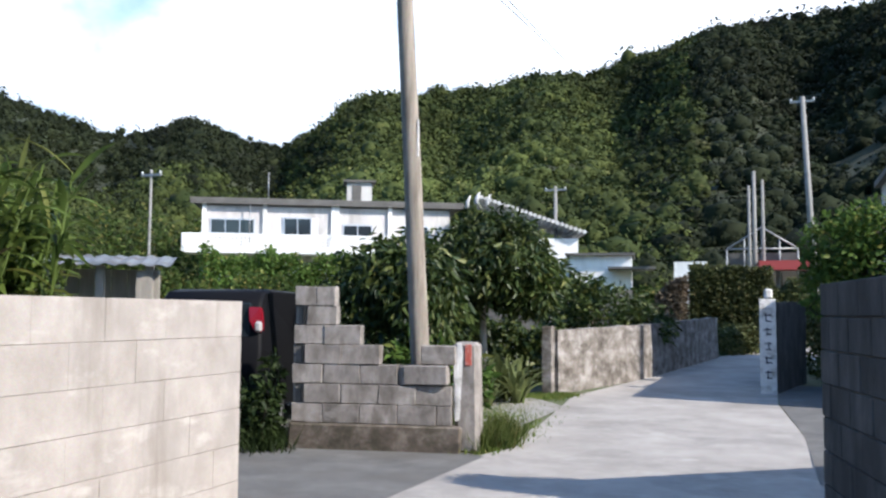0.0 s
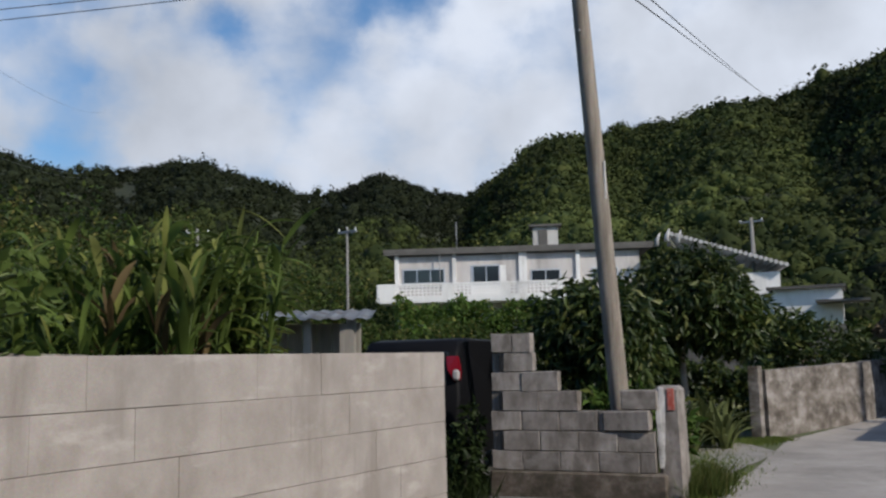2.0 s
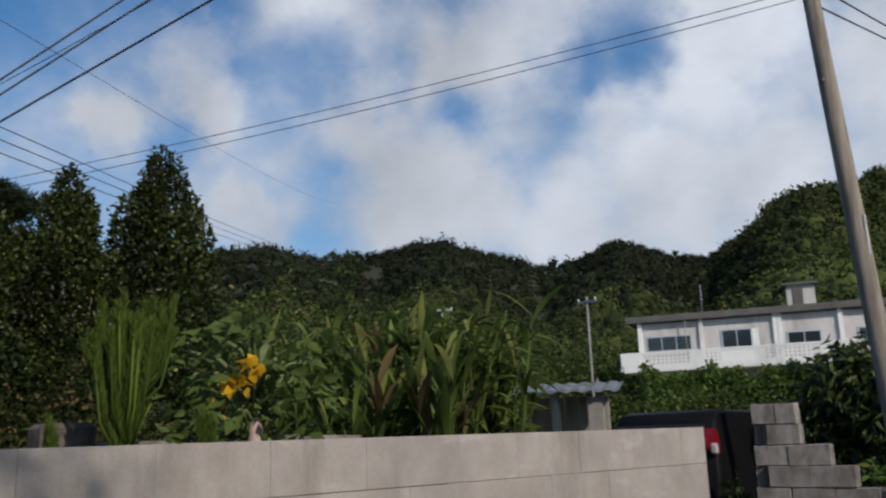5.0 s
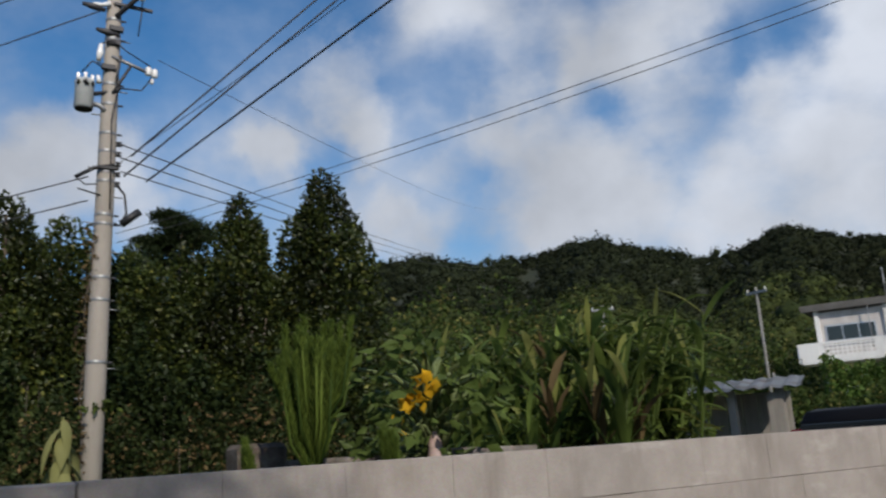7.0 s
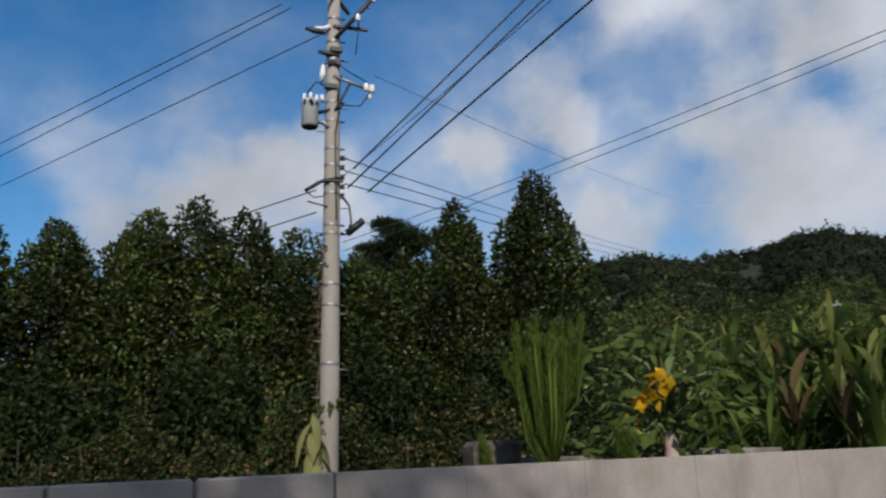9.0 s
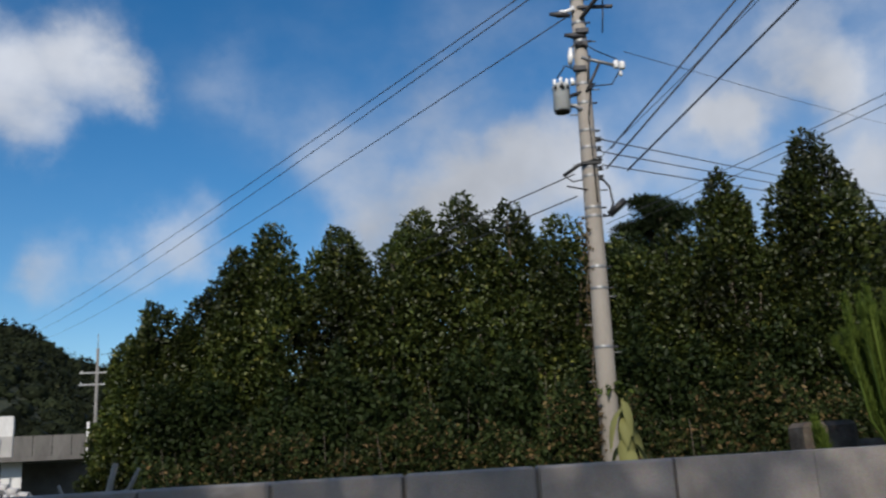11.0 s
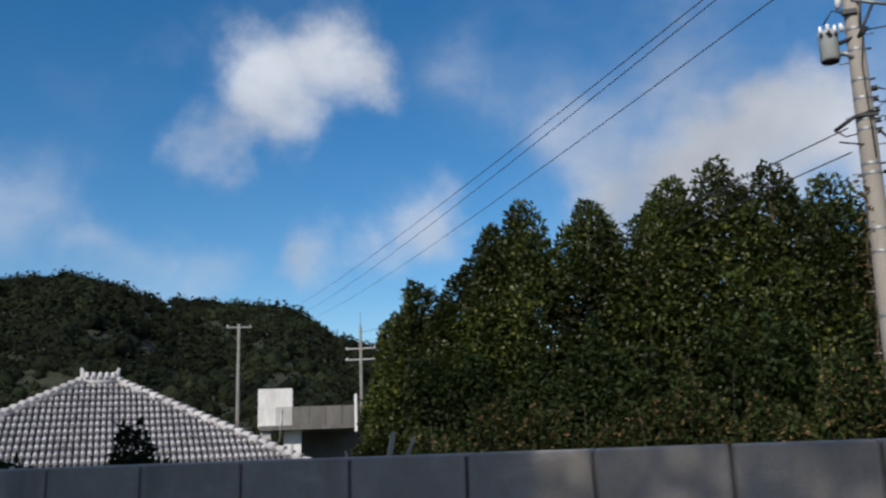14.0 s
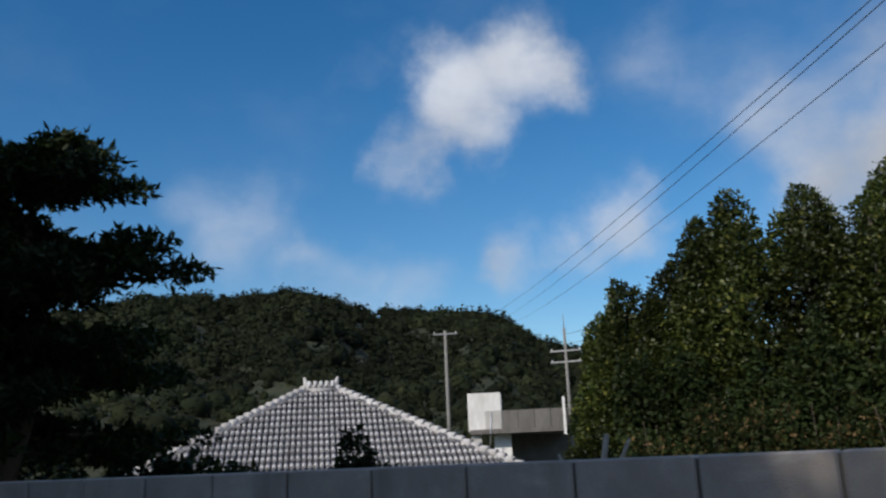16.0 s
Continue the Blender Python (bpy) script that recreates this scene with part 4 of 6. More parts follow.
def power_pole():
    p = thing("power_pole", "tall pale concrete power pole with crossarms, insulators and a grey transformer", "utility pole", (PX, 1.87, 0), 0)
    p.matrix_basis = pose(PX, 1.87, 0, -1.354, 0, 0)
    part("shaft", tube([(0, 0, -0.5), (0, 0, 3), (0, 0, 6.5), (0, 0, 11.2)], [0.165, 0.155, 0.135, 0.10], 16), M_CONCPOLE, p)
    for z in (3.1, 4.05, 4.4, 5.25, 5.4, 5.95, 6.1, 6.45, 6.75, 7.25, 7.6, 8.4, 8.75, 9.2):
        r = 0.158 - 0.0058 * z + 0.012
        part("band", lathe([(r, 0), (r + 0.006, 0.01), (r + 0.006, 0.05), (r, 0.06)], 16, (0, 0, z)), M_STEEL, p)
        part("band_bolt", tube([(0.06, r, z + 0.03), (0.06, r + 0.07, z + 0.03)], 0.018, 6), M_DARKSTEEL, p)
    # step bolts
    for k in range(14):
        z = 2.6 + k * 0.45
        s = 1 if k % 2 else -1
        part("step_bolt", tube([(0, 0.12 * s, z), (0, 0.27 * s, z)], 0.011, 5), M_STEEL, p)
    # upper arms, dark against the sky
    part("crossarm", tube([(0.12, 0.02, 8.82), (0.3, 0.42, 9.28), (0.4, 0.6, 9.5)], 0.04, 6), M_DARKSTEEL, p)
    part("crossarm", box(0.06, 1.3, 0.06, (0.10, 0.0, 9.62), 0.006, turn=58), M_DARKSTEEL, p)
    part("crossarm", box(0.06, 0.62, 0.05, (0.12, 0.28, 9.02), 0.006), M_DARKSTEEL, p)
    for y, z in ((0.55, 9.36), (0.38, 9.1), (0.64, 9.5)):
        insulator(p, (0.3, y, z), 0.7)
    for y, z in ((-0.45, 8.93), (-0.22, 8.52)):
        part("strain_clamp", tube([(0.1, y + 0.3, z - 0.03), (0.1, y + 0.12, z), (0.1, y - 0.06, z + 0.02)], [0.03, 0.06, 0.028], 8), M_DARKSTEEL, p)
    part("strain_insulator", tube([(0.1, -0.34, 8.96), (0.1, -0.2, 8.99), (0.1, -0.08, 9.04)], [0.05, 0.035, 0.05], 8), M_PORCELAIN, p)
    # arm with the two white insulators
    part("crossarm", tube([(0.12, -0.02, 8.1), (0.14, 0.60, 7.9)], 0.03, 6), M_STEEL, p)
    part("arm_brace", tube([(0.12, 0.02, 7.45), (0.14, 0.28, 7.98)], 0.026, 6), M_DARKSTEEL, p)
    part("arm_brace", tube([(0.10, 0.06, 7.62), (0.14, 0.12, 8.12)], 0.022, 6), M_DARKSTEEL, p)
    for y, z in ((0.56, 7.86), (0.66, 7.84)):
        insulator(p, (0.14, y, z), 0.8)
    insulator(p, (0.14, 0.62, 7.72), 0.5)
    # transformer
    t = part("transformer", lathe([(0.125, 0), (0.145, 0.015), (0.145, 0.40), (0.155, 0.42), (0.155, 0.455), (0.11, 0.50), (0.04, 0.51)], 18, (0.02, -0.39, 7.16)), M_TANK, p, "grey transformer tank")
    part("tank_base", lathe([(0.132, 0), (0.132, 0.012)], 18, (0.02, -0.39, 7.146)), M_DARKSTEEL, t)
    for y, x in ((-0.50, 0.07), (-0.40, 0.14), (-0.29, 0.07)):
        part("bushing", lathe([(0.02, 0), (0.034, 0.03), (0.02, 0.05), (0.032, 0.08), (0.014, 0.11)], 10, (x, y, 7.63)), M_PORCELAIN, t)
        part("terminal", lathe([(0.022, 0), (0.022, 0.06)], 8, (x + 0.07, y, 7.53)), M_BLACK, t)
    part("tank_lug", tube([(0.16, -0.42, 7.58), (0.17, -0.36, 7.52)], 0.03, 6), M_BLACK, t)
    part("tank_bracket", tube([(0.04, -0.28, 7.26), (0.06, -0.16, 7.24), (0.08, -0.06, 7.14)], 0.04, 7), M_STEEL, p)
    part("tank_bracket", tube([(0.04, -0.28, 7.42), (0.10, 0.05, 7.50), (0.12, 0.14, 7.58)], 0.035, 7), M_DARKSTEEL, p)
    part("cutout", tube([(0.12, -0.22, 7.98), (0.12, -0.20, 8.12), (0.12, -0.19, 8.28)], [0.035, 0.055, 0.03], 8), M_PORCELAIN, p)
    part("cutout", tube([(0.12, -0.19, 7.60), (0.12, -0.21, 7.72)], [0.045, 0.03], 8), M_PORCELAIN, p)
    for z, y in ((8.3, 0.0), (8.55, 0.03), (7.85, -0.06)):
        part("fuse_bracket", box(0.09, 0.22, 0.09, (0.12, y, z), 0.01), M_DARKSTEEL, p)
    # low-voltage rack
    part("rack", tube([(0.12, -0.46, 5.98), (0.12, -0.20, 6.16), (0.12, 0.10, 6.24)], 0.035, 6), M_BLACK, p)
    part("rack", box(0.05, 0.30, 0.05, (0.14, 0.02, 6.16), 0.004), M_BLACK, p)
    part("rack_brace", tube([(0.12, -0.42, 5.80), (0.1, -0.02, 5.72)], 0.014, 5), M_BLACK, p)
    for k in range(5):
        part("spool", lathe([(0.05, 0), (0.025, 0.03), (0.05, 0.06)], 8, (0.1, 0.16, 5.9 + 0.17 * k)), M_BLACK, p)
    part("splice_case", tube([(0.15, 0.24, 5.28), (0.2, 0.50, 5.50)], 0.062, 10), M_BLACK, p, "black cylindrical cable splice case")
    for pts, r in (([(0.1, 0.14, 5.95), (0.2, 0.26, 5.75), (0.2, 0.30, 5.45), (0.15, 0.22, 5.25), (0.1, 0.15, 5.3)], 0.02),
                   ([(0.14, 0.66, 7.9), (0.2, 0.45, 7.55), (0.15, 0.12, 7.55)], 0.012),
                   ([(0.14, 0.42, 9.2), (0.2, 0.40, 8.9), (0.2, 0.36, 8.5)], 0.012),
                   ([(0.16, -0.46, 7.72), (0.2, -0.32, 7.92), (0.18, -0.18, 7.86)], 0.012),
                   ([(0.12, -0.20, 8.28), (0.2, -0.02, 8.36), (0.18, 0.2, 8.2), (0.16, 0.58, 8.02)], 0.011),
                   ([(0.12, -0.45, 5.98), (0.16, -0.32, 5.86), (0.14, -0.15, 5.9)], 0.012),
                   ([(0.1, 0.1, 7.5), (0.17, 0.02, 7.0), (0.15, 0.04, 6.4), (0.15, 0.06, 5.5)], 0.014)):
        part("loop_wire", tube(pts, r, 6), M_BLACK, p)


power_pole()


def small_pole(base, height, label, arm=1.2, r=0.13, turn=0.0, lean=(0, 0), mat=None, two=False):
    p = thing("street_pole", label, "utility pole", base, turn, "distant utility poles")
    part("shaft", tube([(0, 0, -0.4), (lean[0], lean[1], height)], [r, r * 0.65], 10), mat or M_POLEGREY, p)
    if two:
        part("spike", tube([(lean[0], lean[1], height - 0.1), (lean[0], lean[1], height + 0.9)], 0.025, 5), M_STEEL, p)
    for z in ((height - 1.5, height - 2.2) if two else (height - 0.25,)):
        if arm:
            part("crossarm", box(arm, 0.09, 0.09, (lean[0], lean[1], z)), M_STEEL, p)
            for x in (-arm * 0.45, arm * 0.45, 0.0):
                insulator(p, (lean[0] + x, lean[1], z + 0.09), 0.55)
    return p


# ---- buildings ----
def window(parent, x, z, w, h, panes, y=0.0, bars=0):
    """A sliding window in the plane of a facade that faces -y."""
    wi = part("window", box(w + 0.10, 0.06, h + 0.10, (x, y, z - 0.05), 0.004), M_FRAME, parent)
    for k in range(panes):
        pw = w / panes
        part("pane", box(pw - 0.06, 0.03, h - 0.05, (x - w / 2 + pw * (k + 0.5), y - 0.03, z + 0.02)), M_GLASS, wi)
    return wi


def main_house():
    """The white two-storey house: its facade runs along its own x."""
    a, b = Vector((-27.6, 36.8, 0)), Vector((-15.4, 43.3, 0))
    d = b - a
    ang = math.degrees(math.atan2(d.y, d.x))
    h = thing("white_house", "white two-storey house with a flat grey roof and long balcony", "house", (a.x, a.y, 0), ang)
    W = 13.8
    part("wall", box(W - 0.9, 6.5, 7.05, (W / 2 + 0.1, 4.0, 0.2)), M_GREYPLASTER, h)
    part("upper_wall", box(W - 1.0, 0.14, 2.55, (W / 2 + 0.1, 0.70, 4.55)), M_FADED, h)
    # dark band put in for the thin shade below the roof edge
    part("eave_band", box(W - 0.9, 0.10, 0.16, (W / 2 + 0.1, 0.60, 6.94)), M_EAVE, h)
    bm = box(W + 0.5, 7.25, 0.22, (W / 2 + 0.1, 3.9, 7.12), 0.02)
    r = part("roof", bm, M_EAVE, h)
    part("roof_edge", box(W + 0.42, 0.12, 0.12, (W / 2 + 0.1, 0.34, 7.02)), M_EAVE, r)
    t = part("roof_tower", box(1.35, 1.3, 1.2, (8.6, 2.4, 7.34)), M_GREYPLASTER, h)
    part("tower_roof", box(1.75, 1.7, 0.10, (8.6, 2.4, 8.54)), M_EAVE, t)
    part("tower_door", box(0.5, 0.05, 1.0, (8.45, 1.74, 7.36)), M_EAVE, t)
    for x in (0.55, 3.65, 7.2, 7.42, 10.2):
        part("pillar", box(0.2, 0.16, 2.55, (x, 0.56, 4.55)), M_PLASTER, h)
    # windows of the upper floor
    window(h, 2.0, 5.52, 2.2, 0.72, 3, 0.62)
    part("window_grille", box(2.6, 0.05, 0.06, (2.05, 0.45, 5.46)), M_FRAME, h)
    window(h, 5.35, 5.40, 1.40, 0.95, 2, 0.58)
    part("door_panel", box(1.9, 0.05, 1.75, (5.45, 0.64, 4.62)), M_PLASTER, h)
    window(h, 8.5, 5.42, 1.5, 0.62, 2, 0.62)
    window(h, 11.6, 5.42, 1.3, 0.62, 2, 0.62)
    # balcony with pierced blocks
    bl = part("balcony", box(W - 2.6, 1.6, 0.16, (W / 2 - 1.5, 0.0, 4.38), 0.01), M_PLASTER, h)
    part("balcony_rail", box(W - 2.6, 0.12, 0.10, (W / 2 - 1.5, -0.76, 5.28)), M_PLASTER, bl)
    part("balcony_wall", box(W - 2.6, 0.10, 0.28, (W / 2 - 1.5, -0.76, 4.46)), M_PLASTER, bl)
    part("balcony_side", box(0.10, 1.5, 0.92, (-0.35 + 0.05, 0.0, 4.46)), M_PLASTER, bl)
    x = -0.30
    k = 0
    while x < W - 3.2:
        solid = 0.9 if k == 0 else 0.5
        part("balcony_panel", box(solid, 0.11, 0.62, (x + solid / 2, -0.76, 4.70)), M_PLASTER, bl)
        x += solid
        span = 2.5 if k < 3 else 1.2
        g = bmesh.new()
        n = int(span / 0.2)
        for i in range(n + 1):
            box(0.07, 0.09, 0.62, (x + span * i / n, -0.76, 4.70), 0, g)
        for zz in (4.86, 5.03, 5.18):
            box(span, 0.085, 0.06, (x + span / 2, -0.76, zz), 0, g)
        part("pierced_screen", g, M_PLASTER, bl)
        x += span
        k += 1
    part("aerial", tube([(3.7, 2, 7.3), (3.7, 2, 9.0)], 0.03, 6), M_STEEL, h)
    part("pipe", tube([(2.9, 0.3, 5.0), (2.9, 0.3, 7.0)], 0.03, 6), M_STEEL, h)


main_house()


def tile_mesh(w, length):
    """One round roof tile: a barrel with a plastered lower half, its low end lifted over the next course."""
    V, Fq = [], []
    for v, lift, rad in ((0.0, 0.085, 0.36), (0.42, 0.06, 0.35), (1.22, 0.0, 0.30)):
        for ang in (-90, -45, 0, 45, 90):
            V.append((math.sin(radians(ang)) * w * rad, v * length, lift + math.cos(radians(ang)) * 0.085 - 0.02))
    mats = []
    for s in (0, 1):
        for j in range(4):
            Fq.append((5 * s + j, 5 * s + j + 1, 5 * s + j + 6, 5 * s + j + 5))
            mats.append(1 - s)
    Fq.append((4, 3, 2, 1, 0))
    mats.append(1)
    me = mesh_from("tile", V, Fq, M_TILE)
    me.materials.append(M_RIDGE)
    me.polygons.foreach_set("material_index", mats)
    return me


def hip_roof(parent, corners, ridge, n_rows, tile_w):
    """A tiled hip roof: four eave corners in order, two ridge ends; round tiles in courses on each slope."""
    c = [Vector(p) for p in corners]
    r = [Vector(p) for p in ridge]
    slopes = ((c[0], c[1], r[1], r[0]), (c[1], c[2], r[1], r[1]), (c[2], c[3], r[0], r[1]), (c[3], c[0], r[0], r[0]))
    rng = random.Random(44)
    for si, (e0, e1, t1, t0) in enumerate(slopes):
        nrm = (e1 - e0).cross((t0 + t1) / 2 - e0).normalized()
        bm = bmesh.new()
        bm.faces.new([bm.verts.new(p) for p in ((e0, e1, t1, t0) if t1 != t0 else (e0, e1, t1))])
        bmesh.ops.solidify(bm, geom=bm.faces[:], thickness=0.12)
        part("roof_slope", bm, M_PAN, parent)
        ex = (e1 - e0).normalized()
        up = (t0 - e0) - ex * (t0 - e0).dot(ex)
        tile = tile_mesh(tile_w, up.length / n_rows)
        rot = Matrix((ex, up.normalized(), nrm)).transposed()
        tv = np.array([v.co[:] for v in tile.vertices])
        V, Fq, mi = [], [], []
        for k in range(n_rows):
            u = k / n_rows
            a, b = e0.lerp(t0, u), e1.lerp(t1, u)
            s0, s1 = (a - e0).dot(ex), (b - e0).dot(ex)
            for q in range(math.ceil(s0 / tile_w), int(s1 / tile_w)):
                at = e0 + ex * ((q + 0.5) * tile_w + rng.uniform(-0.008, 0.008)) + up * u
                if si == 0 and k >= 6 and k < n_rows:
                    ob = part("tile", tile, None, parent)
                    ob.matrix_basis = Matrix.Translation(at) @ rot.to_4x4()
                else:
                    o = len(V)
                    V += [at + rot @ Vector(p) for p in tv]
                    for f in tile.polygons:
                        Fq.append([o + i for i in f.vertices])
                        mi.append(f.material_index)
        if V:
            me = mesh_from("tile_field", V, Fq, M_TILE)
            me.materials.append(M_RIDGE)
            me.polygons.foreach_set("material_index", mi)
            tagged(part("tile_field", me, None, parent), kind="stuff")
    # white mortared hips and ridge, set with lapped cap tiles
    for p, q in ((c[0], r[0]), (c[1], r[1]), (c[2], r[1]), (c[3], r[0])):
        n = max(2, int((q - p).length / 0.34))
        part("hip_bed", tube([p + Vector((0, 0, 0.08)), q + Vector((0, 0, 0.08))], 0.13, 8), M_RIDGE, parent)
        for k in range(n):
            m, e = p.lerp(q, (k + 0.2) / n), p.lerp(q, (k + 1.15) / n)
            part("hip_tile", tube([m + Vector((0, 0, 0.19)), e + Vector((0, 0, 0.14))], [0.13, 0.09], 8), M_RIDGE, parent)
    d = (r[1] - r[0])
    part("ridge_bed", tube([r[0] + Vector((0, 0, 0.08)), r[1] + Vector((0, 0, 0.08))], 0.2, 8), M_RIDGE, parent)
    for k in range(5):
        m = r[0].lerp(r[1], (k + 0.5) / 5)
        part("ridge_tile", tube([m + Vector((0, -0.22, 0.16)), m + Vector((0, -0.10, 0.33)), m + Vector((0, 0.2, 0.24))], [0.07, 0.085, 0.07], 7), M_RIDGE, parent)
    for p, s in ((r[0], -1), (r[1], 1)):
        bm = tube([p + Vector((0.02 * s, 0, 0.1)), p + Vector((0.03 * s, 0, 0.36)), p + Vector((0.09 * s, 0, 0.56))], [0.13, 0.085, 0.04], 8)
        part("ridge_horn", bm, M_RIDGE, parent)


def tile_house():
    """The low house with a hip roof of grey tiles below the lane."""
    z0 = -1.75
    h = thing("tiled_house", "low house with grey tiled hip roof and white mortared ridges", "house", (-26.70, -21.65, z0), 128.2)
    X, Y, E, T = 6.75, 5.8, 2.62, 5.93
    part("wall", box(11.0, 9.0, 2.6, (0, 0, 0)), M_PLASTER, h)
    hip_roof(h, [(-X, -Y, E), (X, -Y, E), (X, Y, E), (-X, Y, E)], [(-0.55, 0, T), (0.55, 0, T)], 14, 0.19)


tile_house()


def terrace_house():
    h = thing("terrace_building", "white and grey concrete building with roof terrace and stair tower", "building", (-45.94, -25.79, -3.1), 115.4)
    # own x runs along the visible front; heights over the land there
    s = 1.45
    # dark eave colour on this recessed wall stands in for the slab's shade
    part("wall", box(3.0 * s, 1.6 * s, 4.0 * s, (2.6 * s, 3.3 * s, 0)), M_EAVE, h)
    t = part("stair_tower", box(1.36 * s, 1.6 * s, 1.55 * s, (0.68 * s, 0.8 * s, 4.15 * s), 0.01), M_PLASTER, h)
    part("tower_recess", box(0.66 * s, 0.05, 0.82 * s, (1.02 * s, -0.02, 4.15 * s)), M_GREYPLASTER, t)
    part("pipe", tube([(0.85 * s, -0.08, 3.6 * s), (0.95 * s, -0.08, 4.9 * s)], 0.04, 6), M_FRAME, h)
    part("terrace_slab", box(3.9 * s, 4.0 * s, 0.18 * s, (2.0 * s, 1.95 * s, 4.05 * s)), M_PARAPET, h)
    for k in range(4):
        part("terrace_parapet", box(0.64 * s, 0.12, 0.74 * s, ((1.70 + 0.66 * k) * s, -0.02, 4.22 * s), 0.008), M_PARAPET, h)
    part("terrace_parapet", box(0.12, 3.8 * s, 0.78 * s, (3.98 * s, 1.85 * s, 4.2 * s)), M_PARAPET, h)
    part("column", box(0.7 * s, 0.6 * s, 4.1 * s, (1.35 * s, 0.9 * s, 0)), M_PLASTER, h)
    part("column", box(0.4 * s, 0.5 * s, 4.1 * s, (0.3 * s, 0.4 * s, 0)), M_GREYPLASTER, h)
    part("corner_post", box(0.14, 0.14, 1.5 * s, (3.9 * s, -0.1, 3.9 * s)), M_PLASTER, h)


terrace_house()


def right_houses():
    """Far white roofs and walls past the hedge beside the lane."""
    h = thing("tiled_wing", "white house wing with a white tiled roof slope", "house", (-14.2, 43.7, 0), 20)
    part("wall", box(5.2, 4.0, 5.4, (2.4, 1.5, 0)), M_PLASTER, h)
    bm = bmesh.new()
    pts = [(-0.2, -0.7, 7.55), (5.4, -0.9, 5.65), (5.4, 4.0, 5.65), (-0.2, 4.0, 7.55)]
    bm.faces.new([bm.verts.new(p) for p in pts])
    bmesh.ops.solidify(bm, geom=bm.faces[:], thickness=0.25)
    part("roof", bm, M_RIDGE, h)
    for k in range(24):
        u = (k + 0.5) / 24
        p = Vector(pts[0]).lerp(Vector(pts[1]), u)
        part("roof_roll", tube([(p.x, p.y - 0.05, p.z + 0.02), (p.x, p.y + 4.8, p.z + 0.02)], 0.105, 8), M_RIDGE, h)
    for x, z, r in ((-0.35, 7.5, 0.13), (0.2, 7.38, 0.11), (-0.85, 7.3, 0.11)):
        part("ridge_horn", tube([(x, -0.7, z - 0.35), (x + 0.05, -0.7, z), (x + 0.18, -0.7, z + 0.3)], [r, r * 0.8, r * 0.3], 8), M_RIDGE, h)
    s = thing("low_white_house", "low white house with a dark flat roof edge", "house", (-9.2, 43.0, 0), 8)
    part("wall", box(3.0, 3.5, 4.35, (1.4, 1.5, 0)), M_PLASTER, s)
    part("roof", box(3.4, 4.0, 0.12, (1.35, 1.4, 4.35)), M_EAVE, s)
    part("lean_to_roof", box(2.2, 2.4, 0.10, (2.9, -1.0, 3.6)), M_EAVE, s)
    b = thing("white_block_hut", "small plain white block hut", "hut", (-3.75, 46.5, 0), 4)
    part("wall", box(1.65, 1.8, 4.15, (0, 0, 0)), M_PLASTER, b)
    g = thing("greenhouse", "steel-framed greenhouse gable with red roof below", "greenhouse", (-0.3, 47.0, 0.35), 3)
    fr = bmesh.new()
    for q in (-1.7, -0.85, 0, 0.85, 1.7):
        tube([(q, 0, 2.6), (q, 0, 4.5 + 1.1 * (1 - abs(q) / 1.7))], 0.04, 5, fr)
    tube([(-1.7, 0, 4.5), (0, 0, 5.6), (1.7, 0, 4.5)], 0.05, 5, fr)
    tube([(-1.7, 0, 4.5), (1.7, 0, 4.5)], 0.05, 5, fr)
    part("frame", fr, M_STEEL, g)
    part("wall_sheet", box(3.3, 1.6, 4.3, (0, 1.0, 0)), M_EAVE, g)
    part("red_roof", box(3.2, 1.4, 0.45, (1.4, -0.9, 3.35)), M_REDROOF, g)


right_houses()


# unseen houses added on the right to cast the shadows on lane and wall
def shade_house():
    h = thing("unseen_lane_house", "unseen plain grey four-storey house added to shade wall and trees", "house", (0, 0, 0))
    part("wall", box(7.0, 16.4, 12.0, (6.9, -11.8, 0)), M_GREYPLASTER, h)
    part("roof", box(7.4, 16.6, 0.2, (6.95, -11.8, 12.0)), M_EAVE, h)
    r = thing("unseen_row_house", "unseen plain grey house added to shade the far lane", "house", (0, 0, 0))
    part("wall", box(5.0, 7.2, 4.7, (5.2, 20.6, 0)), M_GREYPLASTER, r)
    part("roof", box(5.3, 7.4, 0.15, (5.2, 20.6, 4.7)), M_EAVE, r)
    f = thing("unseen_lane_store", "unseen plain grey low store added to shade the side lane", "house", (0, 0, 0))
    part("wall", box(4.0, 3.9, 3.05, (4.2, 15.45, 0)), M_GREYPLASTER, f)
    part("roof", box(4.0, 3.9, 0.15, (4.2, 15.45, 3.05)), M_EAVE, f)
    g = thing("unseen_corner_house", "unseen plain grey flat-roofed house added to shade the road", "house", (3.25, 6.4, 0), 37)
    part("wall", box(6.0, 5.0, 3.45, (3.0, -2.5, 0)), M_GREYPLASTER, g)
    part("roof", box(6.2, 5.2, 0.15, (3.0, -2.5, 3.45)), M_EAVE, g)


shade_house()


